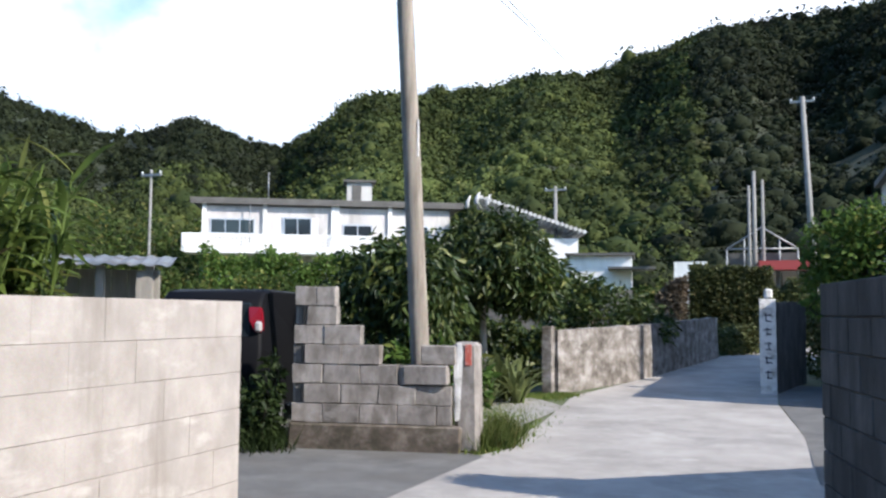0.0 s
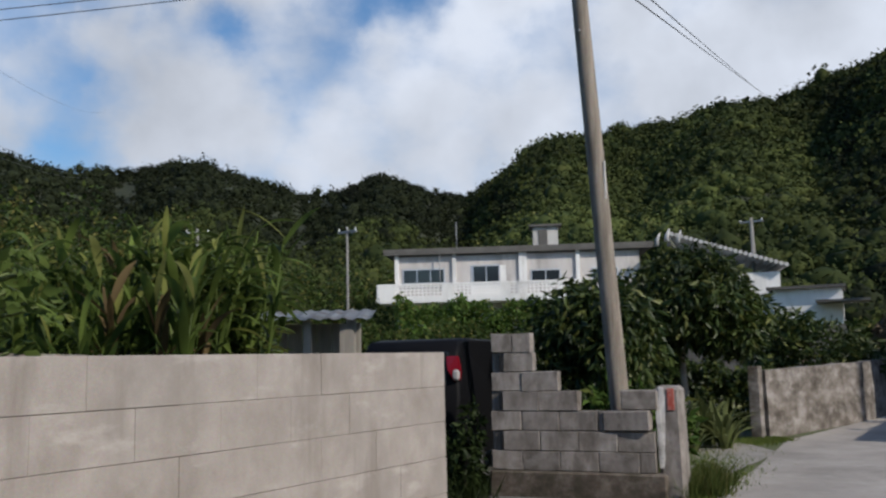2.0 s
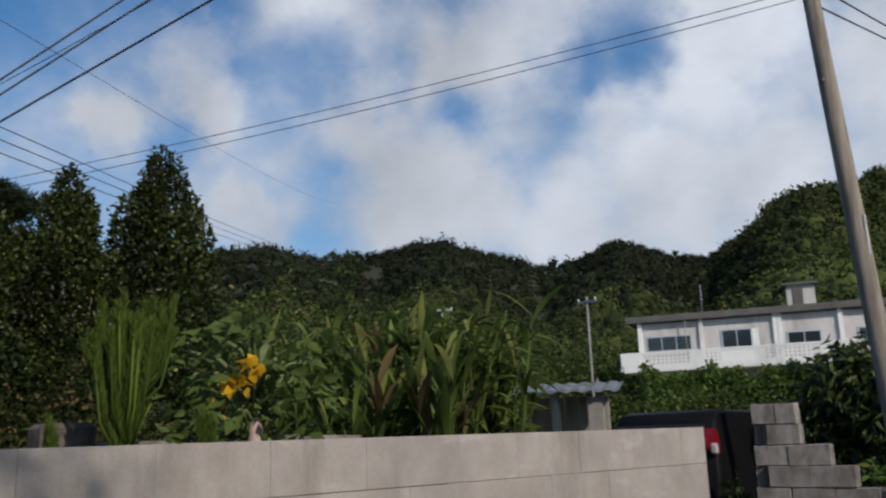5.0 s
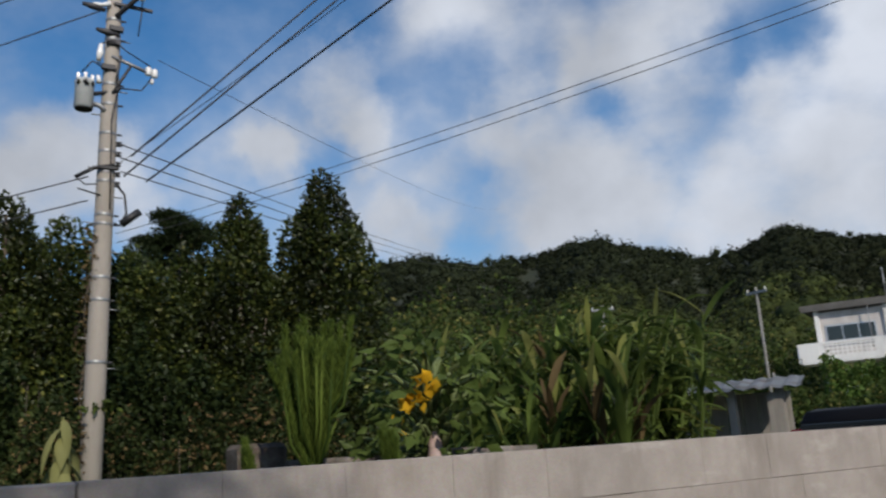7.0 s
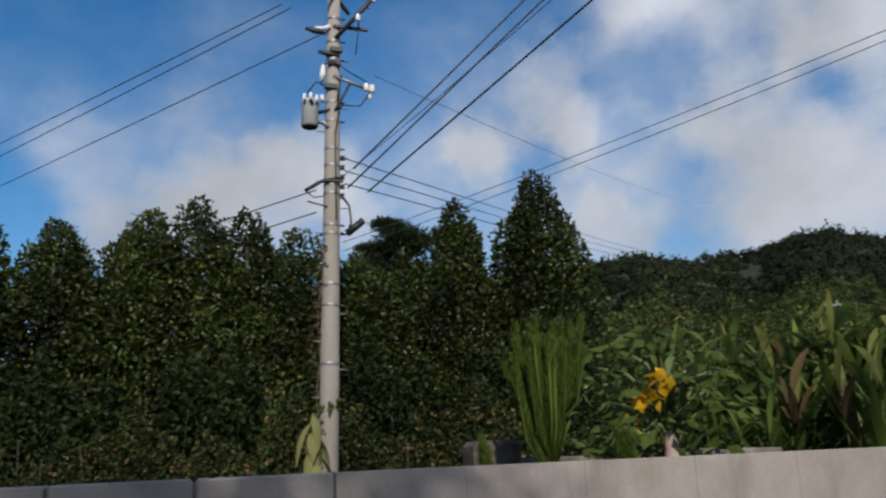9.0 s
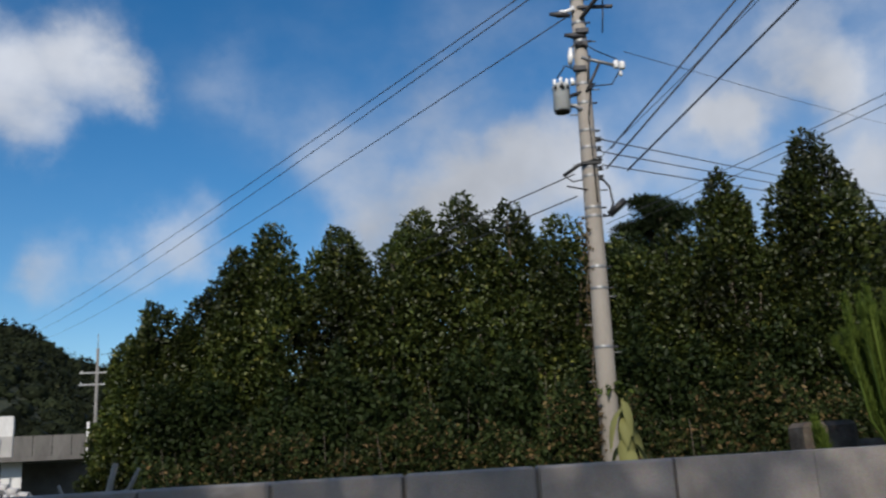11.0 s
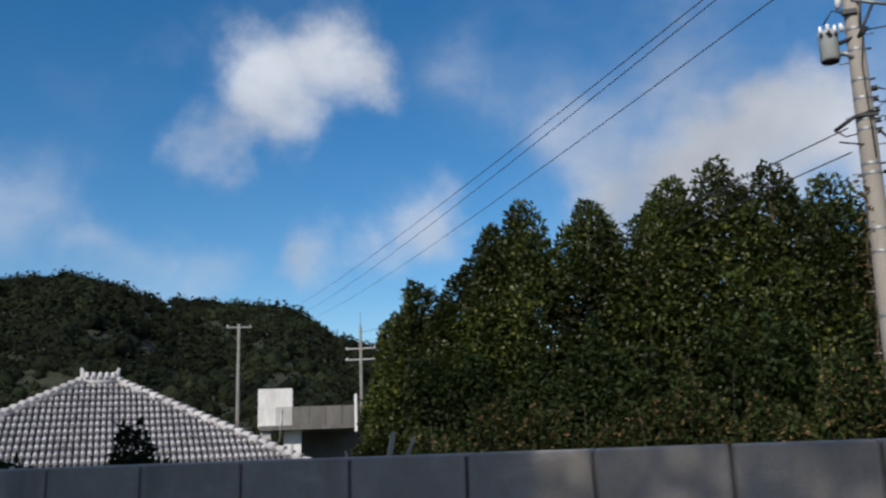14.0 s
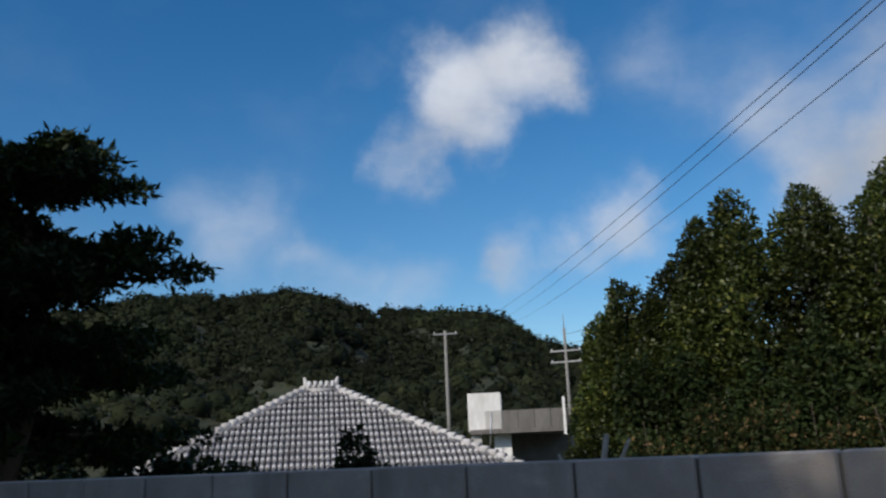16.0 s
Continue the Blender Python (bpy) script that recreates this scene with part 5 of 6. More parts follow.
def garden_shed():
    s = thing("garden_shed", "small weathered board shed with corrugated tin roof", "shed", (-9.2, 9.98, 0.22), 35)
    for x, y in ((-0.85, -0.6), (0.85, -0.6), (0.85, 0.7), (-0.85, 0.7), (0.2, -0.6)):
        part("post", box(0.12, 0.12, 2.05, (x, y, -0.2), 0.01), M_BOARD, s)
    for k in range(8):
        x = -0.86 + 0.235 * k
        if k in (0, 1, 7):
            part("board", box(0.215, 0.03, 1.85, (x, -0.67, -0.1 + 0.03 * (k % 2)), 0.004), M_BOARD, s)
        part("back_board", box(0.225, 0.03, 1.95, (x, 0.72, -0.1), 0.004), M_BOARD, s)
    bm = bmesh.new()
    n = 34
    vs = []
    for i in range(n + 1):
        x = -1.15 + 2.3 * i / n
        w = 0.018 * math.sin(i * 2 * math.pi / 3.4)
        vs.append((bm.verts.new((x, -0.85, 1.85 + w)), bm.verts.new((x, 0.95, 2.08 + w))))
    for a, b in zip(vs, vs[1:]):
        bm.faces.new((a[0], b[0], b[1], a[1]))
    bmesh.ops.solidify(bm, geom=bm.faces[:], thickness=0.012)
    part("roof", bm, M_TIN, s, "dented corrugated tin roof")


garden_shed()


def car():
    """A dark tall kei wagon seen from behind, parked in the driveway."""
    c = thing("parked_car", "dark tall wagon parked in the driveway with red tail lamp", "car", (-6.15, 8.47, ground_z(0, 9) + 0.014), 12)
    # rear faces -y in its own space; width 1.47, height 1.72, length 3.3
    W = 0.705
    prof = [(0.0, 0.30), (-0.03, 0.75), (0.02, 1.0), (0.16, 1.50), (0.30, 1.66), (0.6, 1.70), (1.9, 1.69), (2.35, 1.55), (2.75, 1.08), (3.2, 0.98), (3.3, 0.6), (3.28, 0.28)]
    bm = bmesh.new()
    rings = []
    for sx in (-1.0, -0.93, 0.93, 1.0):
        ring = []
        for (y, z) in prof:
            inset = 0.0 if z < 1.05 else (z - 1.05) * 0.14
            edge = 0.03 if abs(sx) == 1.0 else 0.0
            ring.append(bm.verts.new((sx * (W - inset), y + edge * (1 if y < 1.6 else -1), z - edge * (z > 1.4))))
        rings.append(ring)
    for r0, r1 in zip(rings, rings[1:]):
        for k in range(len(prof)):
            f = bm.faces.new((r0[k], r0[(k + 1) % len(prof)], r1[(k + 1) % len(prof)], r1[k]))
            f.smooth = True
    bm.faces.new(rings[0][::-1])
    bm.faces.new(rings[-1])
    bmesh.ops.recalc_face_normals(bm, faces=bm.faces)
    body = part("body", bm, M_CARPAINT, c)
    part("rear_window", box(1.12, 0.03, 0.46, (0, 0.075, 1.08), 0.02), M_GLASS, body)
    part("bumper", box(1.45, 0.16, 0.30, (0, -0.02, 0.28), 0.05), M_CARPAINT, c)
    part("number_plate", box(0.33, 0.02, 0.165, (0, -0.05, 0.62), 0.004), M_WHITE, c)
    for s in (-1, 1):
        bl = bmesh.new()
        for v in ((0, 0, 0.30), (0.14, 0.02, 0.30), (0.17, 0.02, 0.16), (0.17, 0.02, 0.02), (0.10, 0, 0.0), (0.02, -0.02, 0.14)):
            bl.verts.new((s * (0.53 + v[0]), 0.10 + v[1] + 0.05 * (v[2] - 0.15), 1.18 + v[2]))
        bl.faces.new(bl.verts[:])
        bmesh.ops.recalc_face_normals(bl, faces=bl.faces)
        ex = bmesh.ops.extrude_face_region(bl, geom=bl.faces[:])
        bmesh.ops.translate(bl, vec=(0, -0.07, 0), verts=[q for q in ex["geom"] if isinstance(q, bmesh.types.BMVert)])
        bmesh.ops.recalc_face_normals(bl, faces=bl.faces)
        bmesh.ops.bevel(bl, geom=bl.edges[:], offset=0.012, segments=2, affect="EDGES")
        lamp = part("tail_lamp", bl, M_RED, c, "red tail lamp")
        part("clear_lens", box(0.09, 0.06, 0.13, (s * 0.655, 0.045, 1.19), 0.025), M_WHITE, lamp)
        for y in (0.55, 2.65):
            wh = part("wheel", box(0.01, 0.01, 0.01, (s * 0.62, y, 0.26)), M_BLACK, c)
            tb = tube([(s * 0.56, y, 0.27), (s * 0.72, y, 0.27)], 0.27, 20)
            part("tyre", tb, M_TYRE, wh)
            part("rim", tube([(s * 0.70, y, 0.27), (s * 0.73, y, 0.27)], 0.17, 14), M_STEEL, wh)


car()


# ---- trees ----
def cone_tree(x, y, top, rad, seed, n=26000, mat=None, label="dense conical evergreen tree with glossy dark leaves"):
    """A close-grown evergreen: a full body, and upright shoots that end in points."""
    h = top - ground_z(x, y)
    rng = random.Random(seed)
    lobes = []
    for k in range(7):
        u = k / 6
        rr = rad * (1.0 - 0.55 * u ** 2.5) * rng.uniform(0.9, 1.1)
        lobes.append((rng.uniform(-.25, .25) * rad * (1 - u), rng.uniform(-.25, .25) * rad * (1 - u), 0.9 + (h - 2.3) * u, rr, rr, max(0.4, h * 0.12)))
    lobes.append((0, 0, h - 0.85, 0.36 * rad, 0.36 * rad, 0.8))
    lobes.append((rng.uniform(-.15, .15), rng.uniform(-.15, .15), h - 0.38, 0.16 * rad, 0.16 * rad, 0.45))
    for k in range(16):
        a, q = rng.uniform(0, 6.28), rng.uniform(0.3, 0.95)
        ht = h * (1 - 0.33 * q ** 1.9) - rng.uniform(0.0, 0.6)
        w = rad * rng.uniform(0.14, 0.23)
        lobes.append((math.cos(a) * rad * q * 0.85, math.sin(a) * rad * q * 0.85, ht - 0.55, w, w, rng.uniform(0.5, 0.8)))
    return tree("evergreen_tree", label, (x, y, ground_z(x, y)), lobes, n, 0.105, mat or L_FUKUGI, seed, (0.14, 0.06), group="row of evergreen trees", shell=0.70, width=0.6, droop=-0.35)


ROW = ((-18.4, -7.4, 4.4, 0.8), (-18.2, -6.7, 5.1, 1.0), (-18.4, -5.8, 5.3, 1.1), (-18.6, -5.05, 6.3, 1.2), (-18.7, -4.25, 6.8, 1.3), (-18.9, -2.85, 6.75, 1.3), (-18.6, -1.75, 6.2, 1.5), (-19.2, -1.1, 7.15, 1.3), (-19.1, -0.1, 7.4, 1.5),
       (-18.7, 0.9, 7.0, 1.5), (-18.8, 2.1, 6.7, 1.6), (-19.0, 3.4, 6.2, 1.5), (-18.3, 4.4, 6.1, 1.3), (-18.1, 5.5, 7.25, 1.15), (-17.9, 6.75, 6.95, 1.2), (-17.4, 7.25, 7.8, 1.4))
for i, (x, y, top, rad) in enumerate(ROW):
    cone_tree(x, y, top, rad, 20 + i)


def pine_behind():
    """A pine whose flat dark pads of needles stand over the row."""
    rng = np.random.default_rng(77)
    lobes = []
    for z, reach, count in ((8.35, 0.45, 4), (7.95, 0.95, 8), (7.5, 1.25, 10), (7.0, 1.3, 10), (6.3, 1.2, 8)):
        for _ in range(count):
            a, r = rng.uniform(0, 2 * math.pi), reach * math.sqrt(rng.uniform(0.05, 1))
            lobes.append((math.cos(a) * r, math.sin(a) * r, z + rng.uniform(-0.1, 0.1), 0.42, 0.42, 0.17))
    tree("pine_tree", "dark flat-topped pine behind the evergreen row", (-24.0, 5.55, 0), lobes, 17000, 0.13, L_BIGTREE, 78, (0.16, 0.05), width=0.25, limbs=16, shell=0.1, droop=-0.2)


pine_behind()


def hedge(name, label, x0, y0, x1, y1, depth, h0, h1, n, size, mat, seed, z=0.0, category="hedge", wobble=1.0):
    """A ragged hedge between two places: leaves round a core of twigs."""
    rng = np.random.default_rng(seed)
    t = thing(name, label, category, (x0, y0, z))
    d = np.array([x1 - x0, y1 - y0, 0.0])
    L = np.linalg.norm(d)
    d /= L
    nn = np.array([-d[1], d[0], 0])
    u = rng.uniform(0, L, n)
    top = h0 + (h1 - h0) * u / L
    top = top * (1 + wobble * (0.13 * np.sin(u * 2.1 + seed) + 0.10 * np.sin(u * 5.3) + 0.07 * np.sin(u * 11.7)))
    v = rng.uniform(-1, 1, n)
    w = rng.uniform(0, 1, n) ** 0.7
    p = d[None] * u[:, None] + nn[None] * (v * depth * (1.05 - 0.5 * w))[:, None]
    p[:, 2] = w * top
    part("foliage", leaves("foliage", p, size, 0.55, mat, rng, None, 0.1), None, t)
    bm = bmesh.new()
    for k in range(int(L * 2.5)):
        a = d * rng.uniform(0, L) + nn * rng.uniform(-.5, .5) * depth
        hh = rng.uniform(0.6, 1.0) * (h0 + h1) / 2
        tube([a, a + np.array([rng.uniform(-.3, .3), rng.uniform(-.3, .3), hh])], [0.011, 0.004], 5, bm)
    tagged(part("twig_mass", bm, M_BARK, t), kind="stuff")
    return t


hedge("vine_hedge", "tangled hedge of vines with brown and green leaves below the trees", -15.6, -6.0, -15.3, 6.6, 0.8, 1.9, 2.5, 22000, 0.10, L_HEDGE, 4)
# the undergrowth takes the darkened leaf in place of shade below the row
hedge("under_hedge", "undergrowth darkened for shade, filling the space below the evergreen row", -17.0, -6.6, -17.0, 8.0, 0.7, 2.9, 3.6, 24000, 0.13, L_BIGTREE, 6)
hedge("garden_hedge", "sunlit shrub hedge below the white house", -22.0, 30.0, -12.0, 38.5, 1.5, 3.25, 3.1, 26000, 0.19, L_BUSH, 8, 0.6, "hedge", 0.5)
hedge("garden_hedge", "sunlit shrubs along the garden behind the shed", -19.0, 20.0, -8.0, 24.0, 1.6, 2.2, 2.0, 24000, 0.15, L_VINE, 9, 0.2, "hedge", 0.6)
hedge("hill_foot_trees", "mixed green trees at the foot of the hill", -46.0, 30.0, -33.0, 46.0, 3.5, 7.0, 6.0, 16000, 0.27, L_VINE, 10, 0.4, "trees")
hedge("hill_foot_trees", "mixed green and yellowish trees behind the garden", -30.0, 9.5, -27.0, 24.0, 3.0, 6.8, 6.2, 18000, 0.22, L_VINE, 12, 0.0, "trees")
hedge("ivy_bank", "bank overgrown with dense dark ivy above the lane", -2.45, 30.0, 0.05, 30.4, 0.9, 2.35, 2.35, 19000, 0.12, L_IVY, 13, 0.70, "bank", 0.12)
hedge("verge_hedge", "dark leafy undergrowth along the bend of the lane", -1.5, 24.6, 0.9, 28.6, 0.5, 0.75, 0.8, 6000, 0.13, L_IVY, 18, 0.32, "undergrowth", 0.6)
hedge("verge_hedge", "dark leafy hedge behind the side wall's end", 0.75, 18.7, 2.5, 19.3, 0.45, 1.5, 1.7, 6000, 0.12, L_IVY, 19, 0.15, "hedge", 0.6)
hedge("ivy_bank", "brown dry vine flank of the ivy bank", -3.5, 29.4, -2.5, 29.3, 0.5, 1.3, 2.2, 5000, 0.11, L_DRYVINE, 14, 0.68, "bank", 0.3)
hedge("ivy_bank", "dark ivy slope below the greenhouse", -0.5, 33.8, 1.3, 34.0, 0.8, 1.5, 1.5, 6000, 0.13, L_IVY, 17, 1.05, "bank")
hedge("garden_hedge", "green shrub hedge before the low white house", -10.0, 38.0, -3.6, 38.6, 0.9, 1.35, 1.35, 5000, 0.2, L_VINE, 16, 1.2, "hedge", 0.4)
hedge("under_growth", "low leafy undergrowth in the garden behind the path", -8.5, 15.6, -3.7, 16.4, 0.8, 1.35, 1.25, 11000, 0.12, L_MANGO, 15, 0.1, "undergrowth")


def bush(name, label, base, lobes, n, size, mat, seed, **kw):
    return tree(name, label, base, lobes, n, size, mat, seed, **kw)


# the two broad-leaved trees behind the broken wall
bush("mango_tree", "bushy young mango tree with drooping leaves behind the broken wall", (-4.6, 10.4, 0.0),
     [(0, 0, 1.9, 0.75, 0.7, 0.55), (-0.5, 0.1, 1.55, 0.6, 0.6, 0.5), (0.45, 0.0, 1.5, 0.6, 0.6, 0.55), (0.1, 0.1, 2.15, 0.5, 0.5, 0.4), (-0.2, 0, 1.1, 0.8, 0.6, 0.4), (0.6, -0.2, 1.9, 0.45, 0.4, 0.35)], 3900, 0.175, L_MANGO, 31, width=0.32, droop=0.9, trunk=(0.05, 0.025), limbs=9)
bush("mango_tree", "dark round mango tree with dense drooping leaves", (-4.35, 13.6, 0.0),
     [(0, 0, 2.3, 1.1, 1.0, 0.75), (-0.75, 0, 2.0, 0.75, 0.7, 0.6), (0.6, 0.1, 2.05, 0.75, 0.7, 0.6), (0.15, 0.1, 2.75, 0.7, 0.65, 0.42), (0.75, 0, 1.75, 0.5, 0.45, 0.38), (-0.6, -0.1, 1.6, 0.6, 0.5, 0.4)], 9000, 0.165, L_MANGO, 32, bark=M_PALEBARK, width=0.32, droop=0.8, trunk=(0.06, 0.03), limbs=9)
bush("garden_shrub", "dense dark green shrub behind the far wall", (-3.35, 18.7, 0.2),
     [(0, 0, 1.2, 1.0, 0.9, 0.65), (-0.8, 0, 1.4, 0.7, 0.6, 0.6), (0.8, 0.1, 1.0, 0.7, 0.6, 0.5), (-0.4, 0, 1.75, 0.5, 0.5, 0.35)], 4500, 0.17, L_MANGO, 33, width=0.35)
bush("round_bush", "rounded bright green citrus bush above the block wall", (0.66, 6.7, 0.0),
     [(0, 0, 1.82, 0.34, 0.34, 0.34), (0.3, 0.1, 1.75, 0.36, 0.36, 0.4), (-0.24, 0, 1.66, 0.22, 0.26, 0.26), (0.5, 0, 1.95, 0.36, 0.36, 0.36), (-0.2, 0, 1.95, 0.26, 0.28, 0.24), (0.08, 0, 2.07, 0.3, 0.3, 0.2), (0.1, 0, 1.35, 0.36, 0.3, 0.4)], 9000, 0.05, L_BUSH, 34, width=0.55)
bush("garden_shrub", "leafy shrub growing round the foot of the leaning pole", (-3.9, 9.6, 0.0),
     [(0, 0, 0.75, 0.55, 0.4, 0.4), (0.5, 0, 0.65, 0.4, 0.3, 0.35)], 700, 0.16, L_BUSH, 35, width=0.4, trunk=(0.03, 0.012))


# ---- blade-leaved plants behind the near wall ----
def blade_clump(name, label, base, n, length, width, mat, seed, spread=0.55, arch=0.5, category="plant", group=""):
    """A clump of long arching blades, each a creased strip."""
    rng = np.random.default_rng(seed)
    t = thing(name, label, category, base, group=group)
    for i in range(n):
        V, Fc = [], []
        a = rng.uniform(0, 2 * math.pi)
        L = length * rng.uniform(0.6, 1.1)
        lean = spread * rng.uniform(0.15, 1.0)
        d = np.array([math.cos(a), math.sin(a), 0])
        s = np.array([-math.sin(a), math.cos(a), 0])
        tw = rng.uniform(-0.5, 0.5)
        s = s * math.cos(tw) + np.array([0, 0, 1]) * math.sin(tw) * 0.6
        p0 = d * rng.uniform(0, 0.12)
        for k in range(8):
            u = k / 7
            p = p0 + d * (lean * L * (u ** 1.6)) + np.array([0, 0, 1]) * L * (u - arch * lean * u ** 2.6)
            w = width * rng.uniform(0.98, 1.02) * max(0.02, math.sin(math.pi * min(1, 0.12 + 0.88 * u)) ** 0.8) * (0.35 + 0.65 * min(1, u * 3))
            V += [p - s * w * 0.5 + np.array([0, 0, w * 0.12]), p, p + s * w * 0.5 + np.array([0, 0, w * 0.12])]
        for k in range(7):
            i0 = 3 * k
            Fc += [(i0, i0 + 1, i0 + 4, i0 + 3), (i0 + 1, i0 + 2, i0 + 5, i0 + 4)]
        part("leaf", mesh_from("leaf", V, Fc, mat, True), None, t)
    return t


def ginger(base, stems, height, seed, label="tall ginger-like plants with broad pointed leaves behind the wall"):
    """Leafy stems: short ones with broad drooping blades, tall ones with long upright blades that arch at the tip."""
    rng = np.random.default_rng(seed)
    t = thing("ginger_plant", label, "plant", base, group="broad-leaved garden plants")
    for s in range(stems):
        V, Fc = [], []
        tall = rng.uniform() < 0.45
        a = rng.uniform(0, 2 * math.pi)
        lean = rng.uniform(0.02, 0.28)
        H = height * (rng.uniform(0.68, 0.86) if tall else rng.uniform(0.55, 0.92))
        root = np.array([rng.uniform(-.3, .3), rng.uniform(-.3, .3), 0])
        tip = root + np.array([math.cos(a) * lean * H, math.sin(a) * lean * H, H * 0.9])
        stem = part("stem", tube([root, (root + tip) / 2 + np.array([0, 0, 0.05]), tip], [0.015, 0.012, 0.006], 5), L_GINGER, t)
        mat = L_DRY if rng.uniform() < (0.06 if tall else 0.02) else L_GINGER
        pl = rng.uniform(0, math.pi)
        count = 15 if tall else 24
        for k in range(count):
            u = (0.62 if tall else 0.40) + (0.38 if tall else 0.6) * k / (count - 1)
            c = root + (tip - root) * u
            az = pl + (math.pi if k % 2 else 0) + rng.uniform(-1.3, 1.3)
            d = np.array([math.cos(az), math.sin(az), 0])
            L = rng.uniform(0.26, 0.46) if tall else rng.uniform(0.17, 0.32)
            el = rng.uniform(0.75, 1.45) if tall else rng.uniform(0.1, 1.0)
            w = L * (rng.uniform(0.10, 0.15) if tall else rng.uniform(0.24, 0.34))
            side = np.array([-math.sin(az), math.cos(az), 0])
            tw = rng.uniform(-0.6, 0.6)
            side = side * math.cos(tw) + (d * math.sin(tw)) * 0.8
            o = len(V)
            curl = rng.uniform(0.05, 0.35) if tall else rng.uniform(0.25, 0.7)
            for q in range(7):
                v = q / 6
                p = c + d * L * (v * math.cos(el) + 0.5 * curl * v ** 2.4) + np.array([0, 0, 1]) * L * (v * math.sin(el) - curl * v ** 2.6)
                ww = w * math.sin(math.pi * (0.05 + 0.93 * v)) ** 0.9
                up = np.array([0, 0, ww * 0.2])
                V += [p - side * ww / 2 + up, p, p + side * ww / 2 + up]
            for q in range(6):
                i0 = o + 3 * q
                Fc += [(i0, i0 + 1, i0 + 4, i0 + 3), (i0 + 1, i0 + 2, i0 + 5, i0 + 4)]
        part("leaf_spray", mesh_from("leaf_spray", V, Fc, mat, True), None, stem)
    return t


GING = ((-4.3, 2.65, 2.05), (-4.6, 3.2, 2.15), (-4.9, 3.8, 2.3), (-4.6, 4.0, 2.4), (-4.8, 4.2, 2.5), (-5.2, 4.6, 2.5), (-5.0, 4.2, 2.45), (-5.8, 4.4, 2.4), (-5.5, 3.4, 2.2), (-4.2, 3.3, 1.95), (-5.4, 4.8, 2.35), (-5.1, 3.6, 2.3))
for i, (x, y, hgt) in enumerate(GING):
    ginger((x, y, 0), 18, hgt * 1.22, 50 + i)


def papaya():
    rng = np.random.default_rng(91)
    t = thing("papaya_plant", "papaya plant with lobed leaves on long stalks and yellowed leaves", "plant", (-3.55, 1.8, 0.32))
    t.scale = (0.79, 0.79, 0.79)
    part("trunk", tube([(0, 0, -0.41), (0.02, 0, 0.8), (0, 0.02, 1.55)], [0.05, 0.045, 0.03], 8), M_PALEBARK, t)

    def lobed(c, d, size, mat, name, tilt):
        d = np.array(d) / np.linalg.norm(d)
        s = np.cross(d, [0, 0, 1])
        s /= np.linalg.norm(s)
        V, Fc = [np.array(c)], []
        for k in range(7):
            a = radians(-105 + 35 * k)
            ray = d * math.cos(a) + s * math.sin(a) + np.array([0, 0, -tilt])
            nx = d * math.cos(a + 0.27) + s * math.sin(a + 0.27) + np.array([0, 0, -tilt * 0.7])
            pv = d * math.cos(a - 0.27) + s * math.sin(a - 0.27) + np.array([0, 0, -tilt * 0.7])
            L = size * (1.0 - 0.25 * abs(k - 3) / 3)
            o = len(V)
            V += [c + pv * L * 0.55, c + ray * L, c + nx * L * 0.55, c + ray * L * 0.6 + np.array([0, 0, 0.03])]
            Fc += [(0, o, o + 3), (o, o + 1, o + 3), (o + 1, o + 2, o + 3), (0, o + 3, o + 2)]
        return part(name, mesh_from(name, V, Fc, mat), None, t)

    for k in range(46):
        a = rng.uniform(0, 2 * math.pi)
        r = rng.uniform(0.15, 0.48)
        z = 1.62 + rng.uniform(-0.1, 0.55) - 0.15 * r
        c = np.array([math.cos(a) * r, math.sin(a) * r, z])
        st = tube([(0, 0, 1.35 + 0.012 * k), (c[0] * 0.5, c[1] * 0.5, z - 0.05), c], [0.017, 0.014, 0.010], 5)
        part("stalk", st, L_PALESTALK, t)
        if k % 3 == 0:
            lobed(c, (math.cos(a), math.sin(a), -0.2), rng.uniform(0.09, 0.14), L_PAPAYA, "leaf", rng.uniform(0.1, 0.6))
        else:
            cc = c[None] + rng.normal(size=(8, 3)) * 0.065
            for q in cc:
                part("leaf", leaves("leaf", q[None], 0.10, 0.55, L_PAPAYA, rng, np.array([[math.cos(a), math.sin(a), 0.2]]), 0.3), None, t)
    for k in range(20):
        up = k / 19
        c = np.array([0.21 + rng.uniform(-.04, .04), -0.24 + 0.10 * up + rng.uniform(-.05, .05), 1.77 + 0.17 * up + rng.uniform(-.02, .02)])
        part("yellow_leaf", leaves("yellow_leaf", c[None], 0.08, 1.0, L_YELLOW, rng, None, 0.2), None, t)
    for dy, z in ((-0.36, 1.70), (-0.33, 1.63), (-0.30, 1.72)):
        part("yellow_leaf", leaves("yellow_leaf", np.array([[0.2, dy, z]]), 0.05, 0.6, L_YELLOW, rng, None, 0.5), None, t)


papaya()


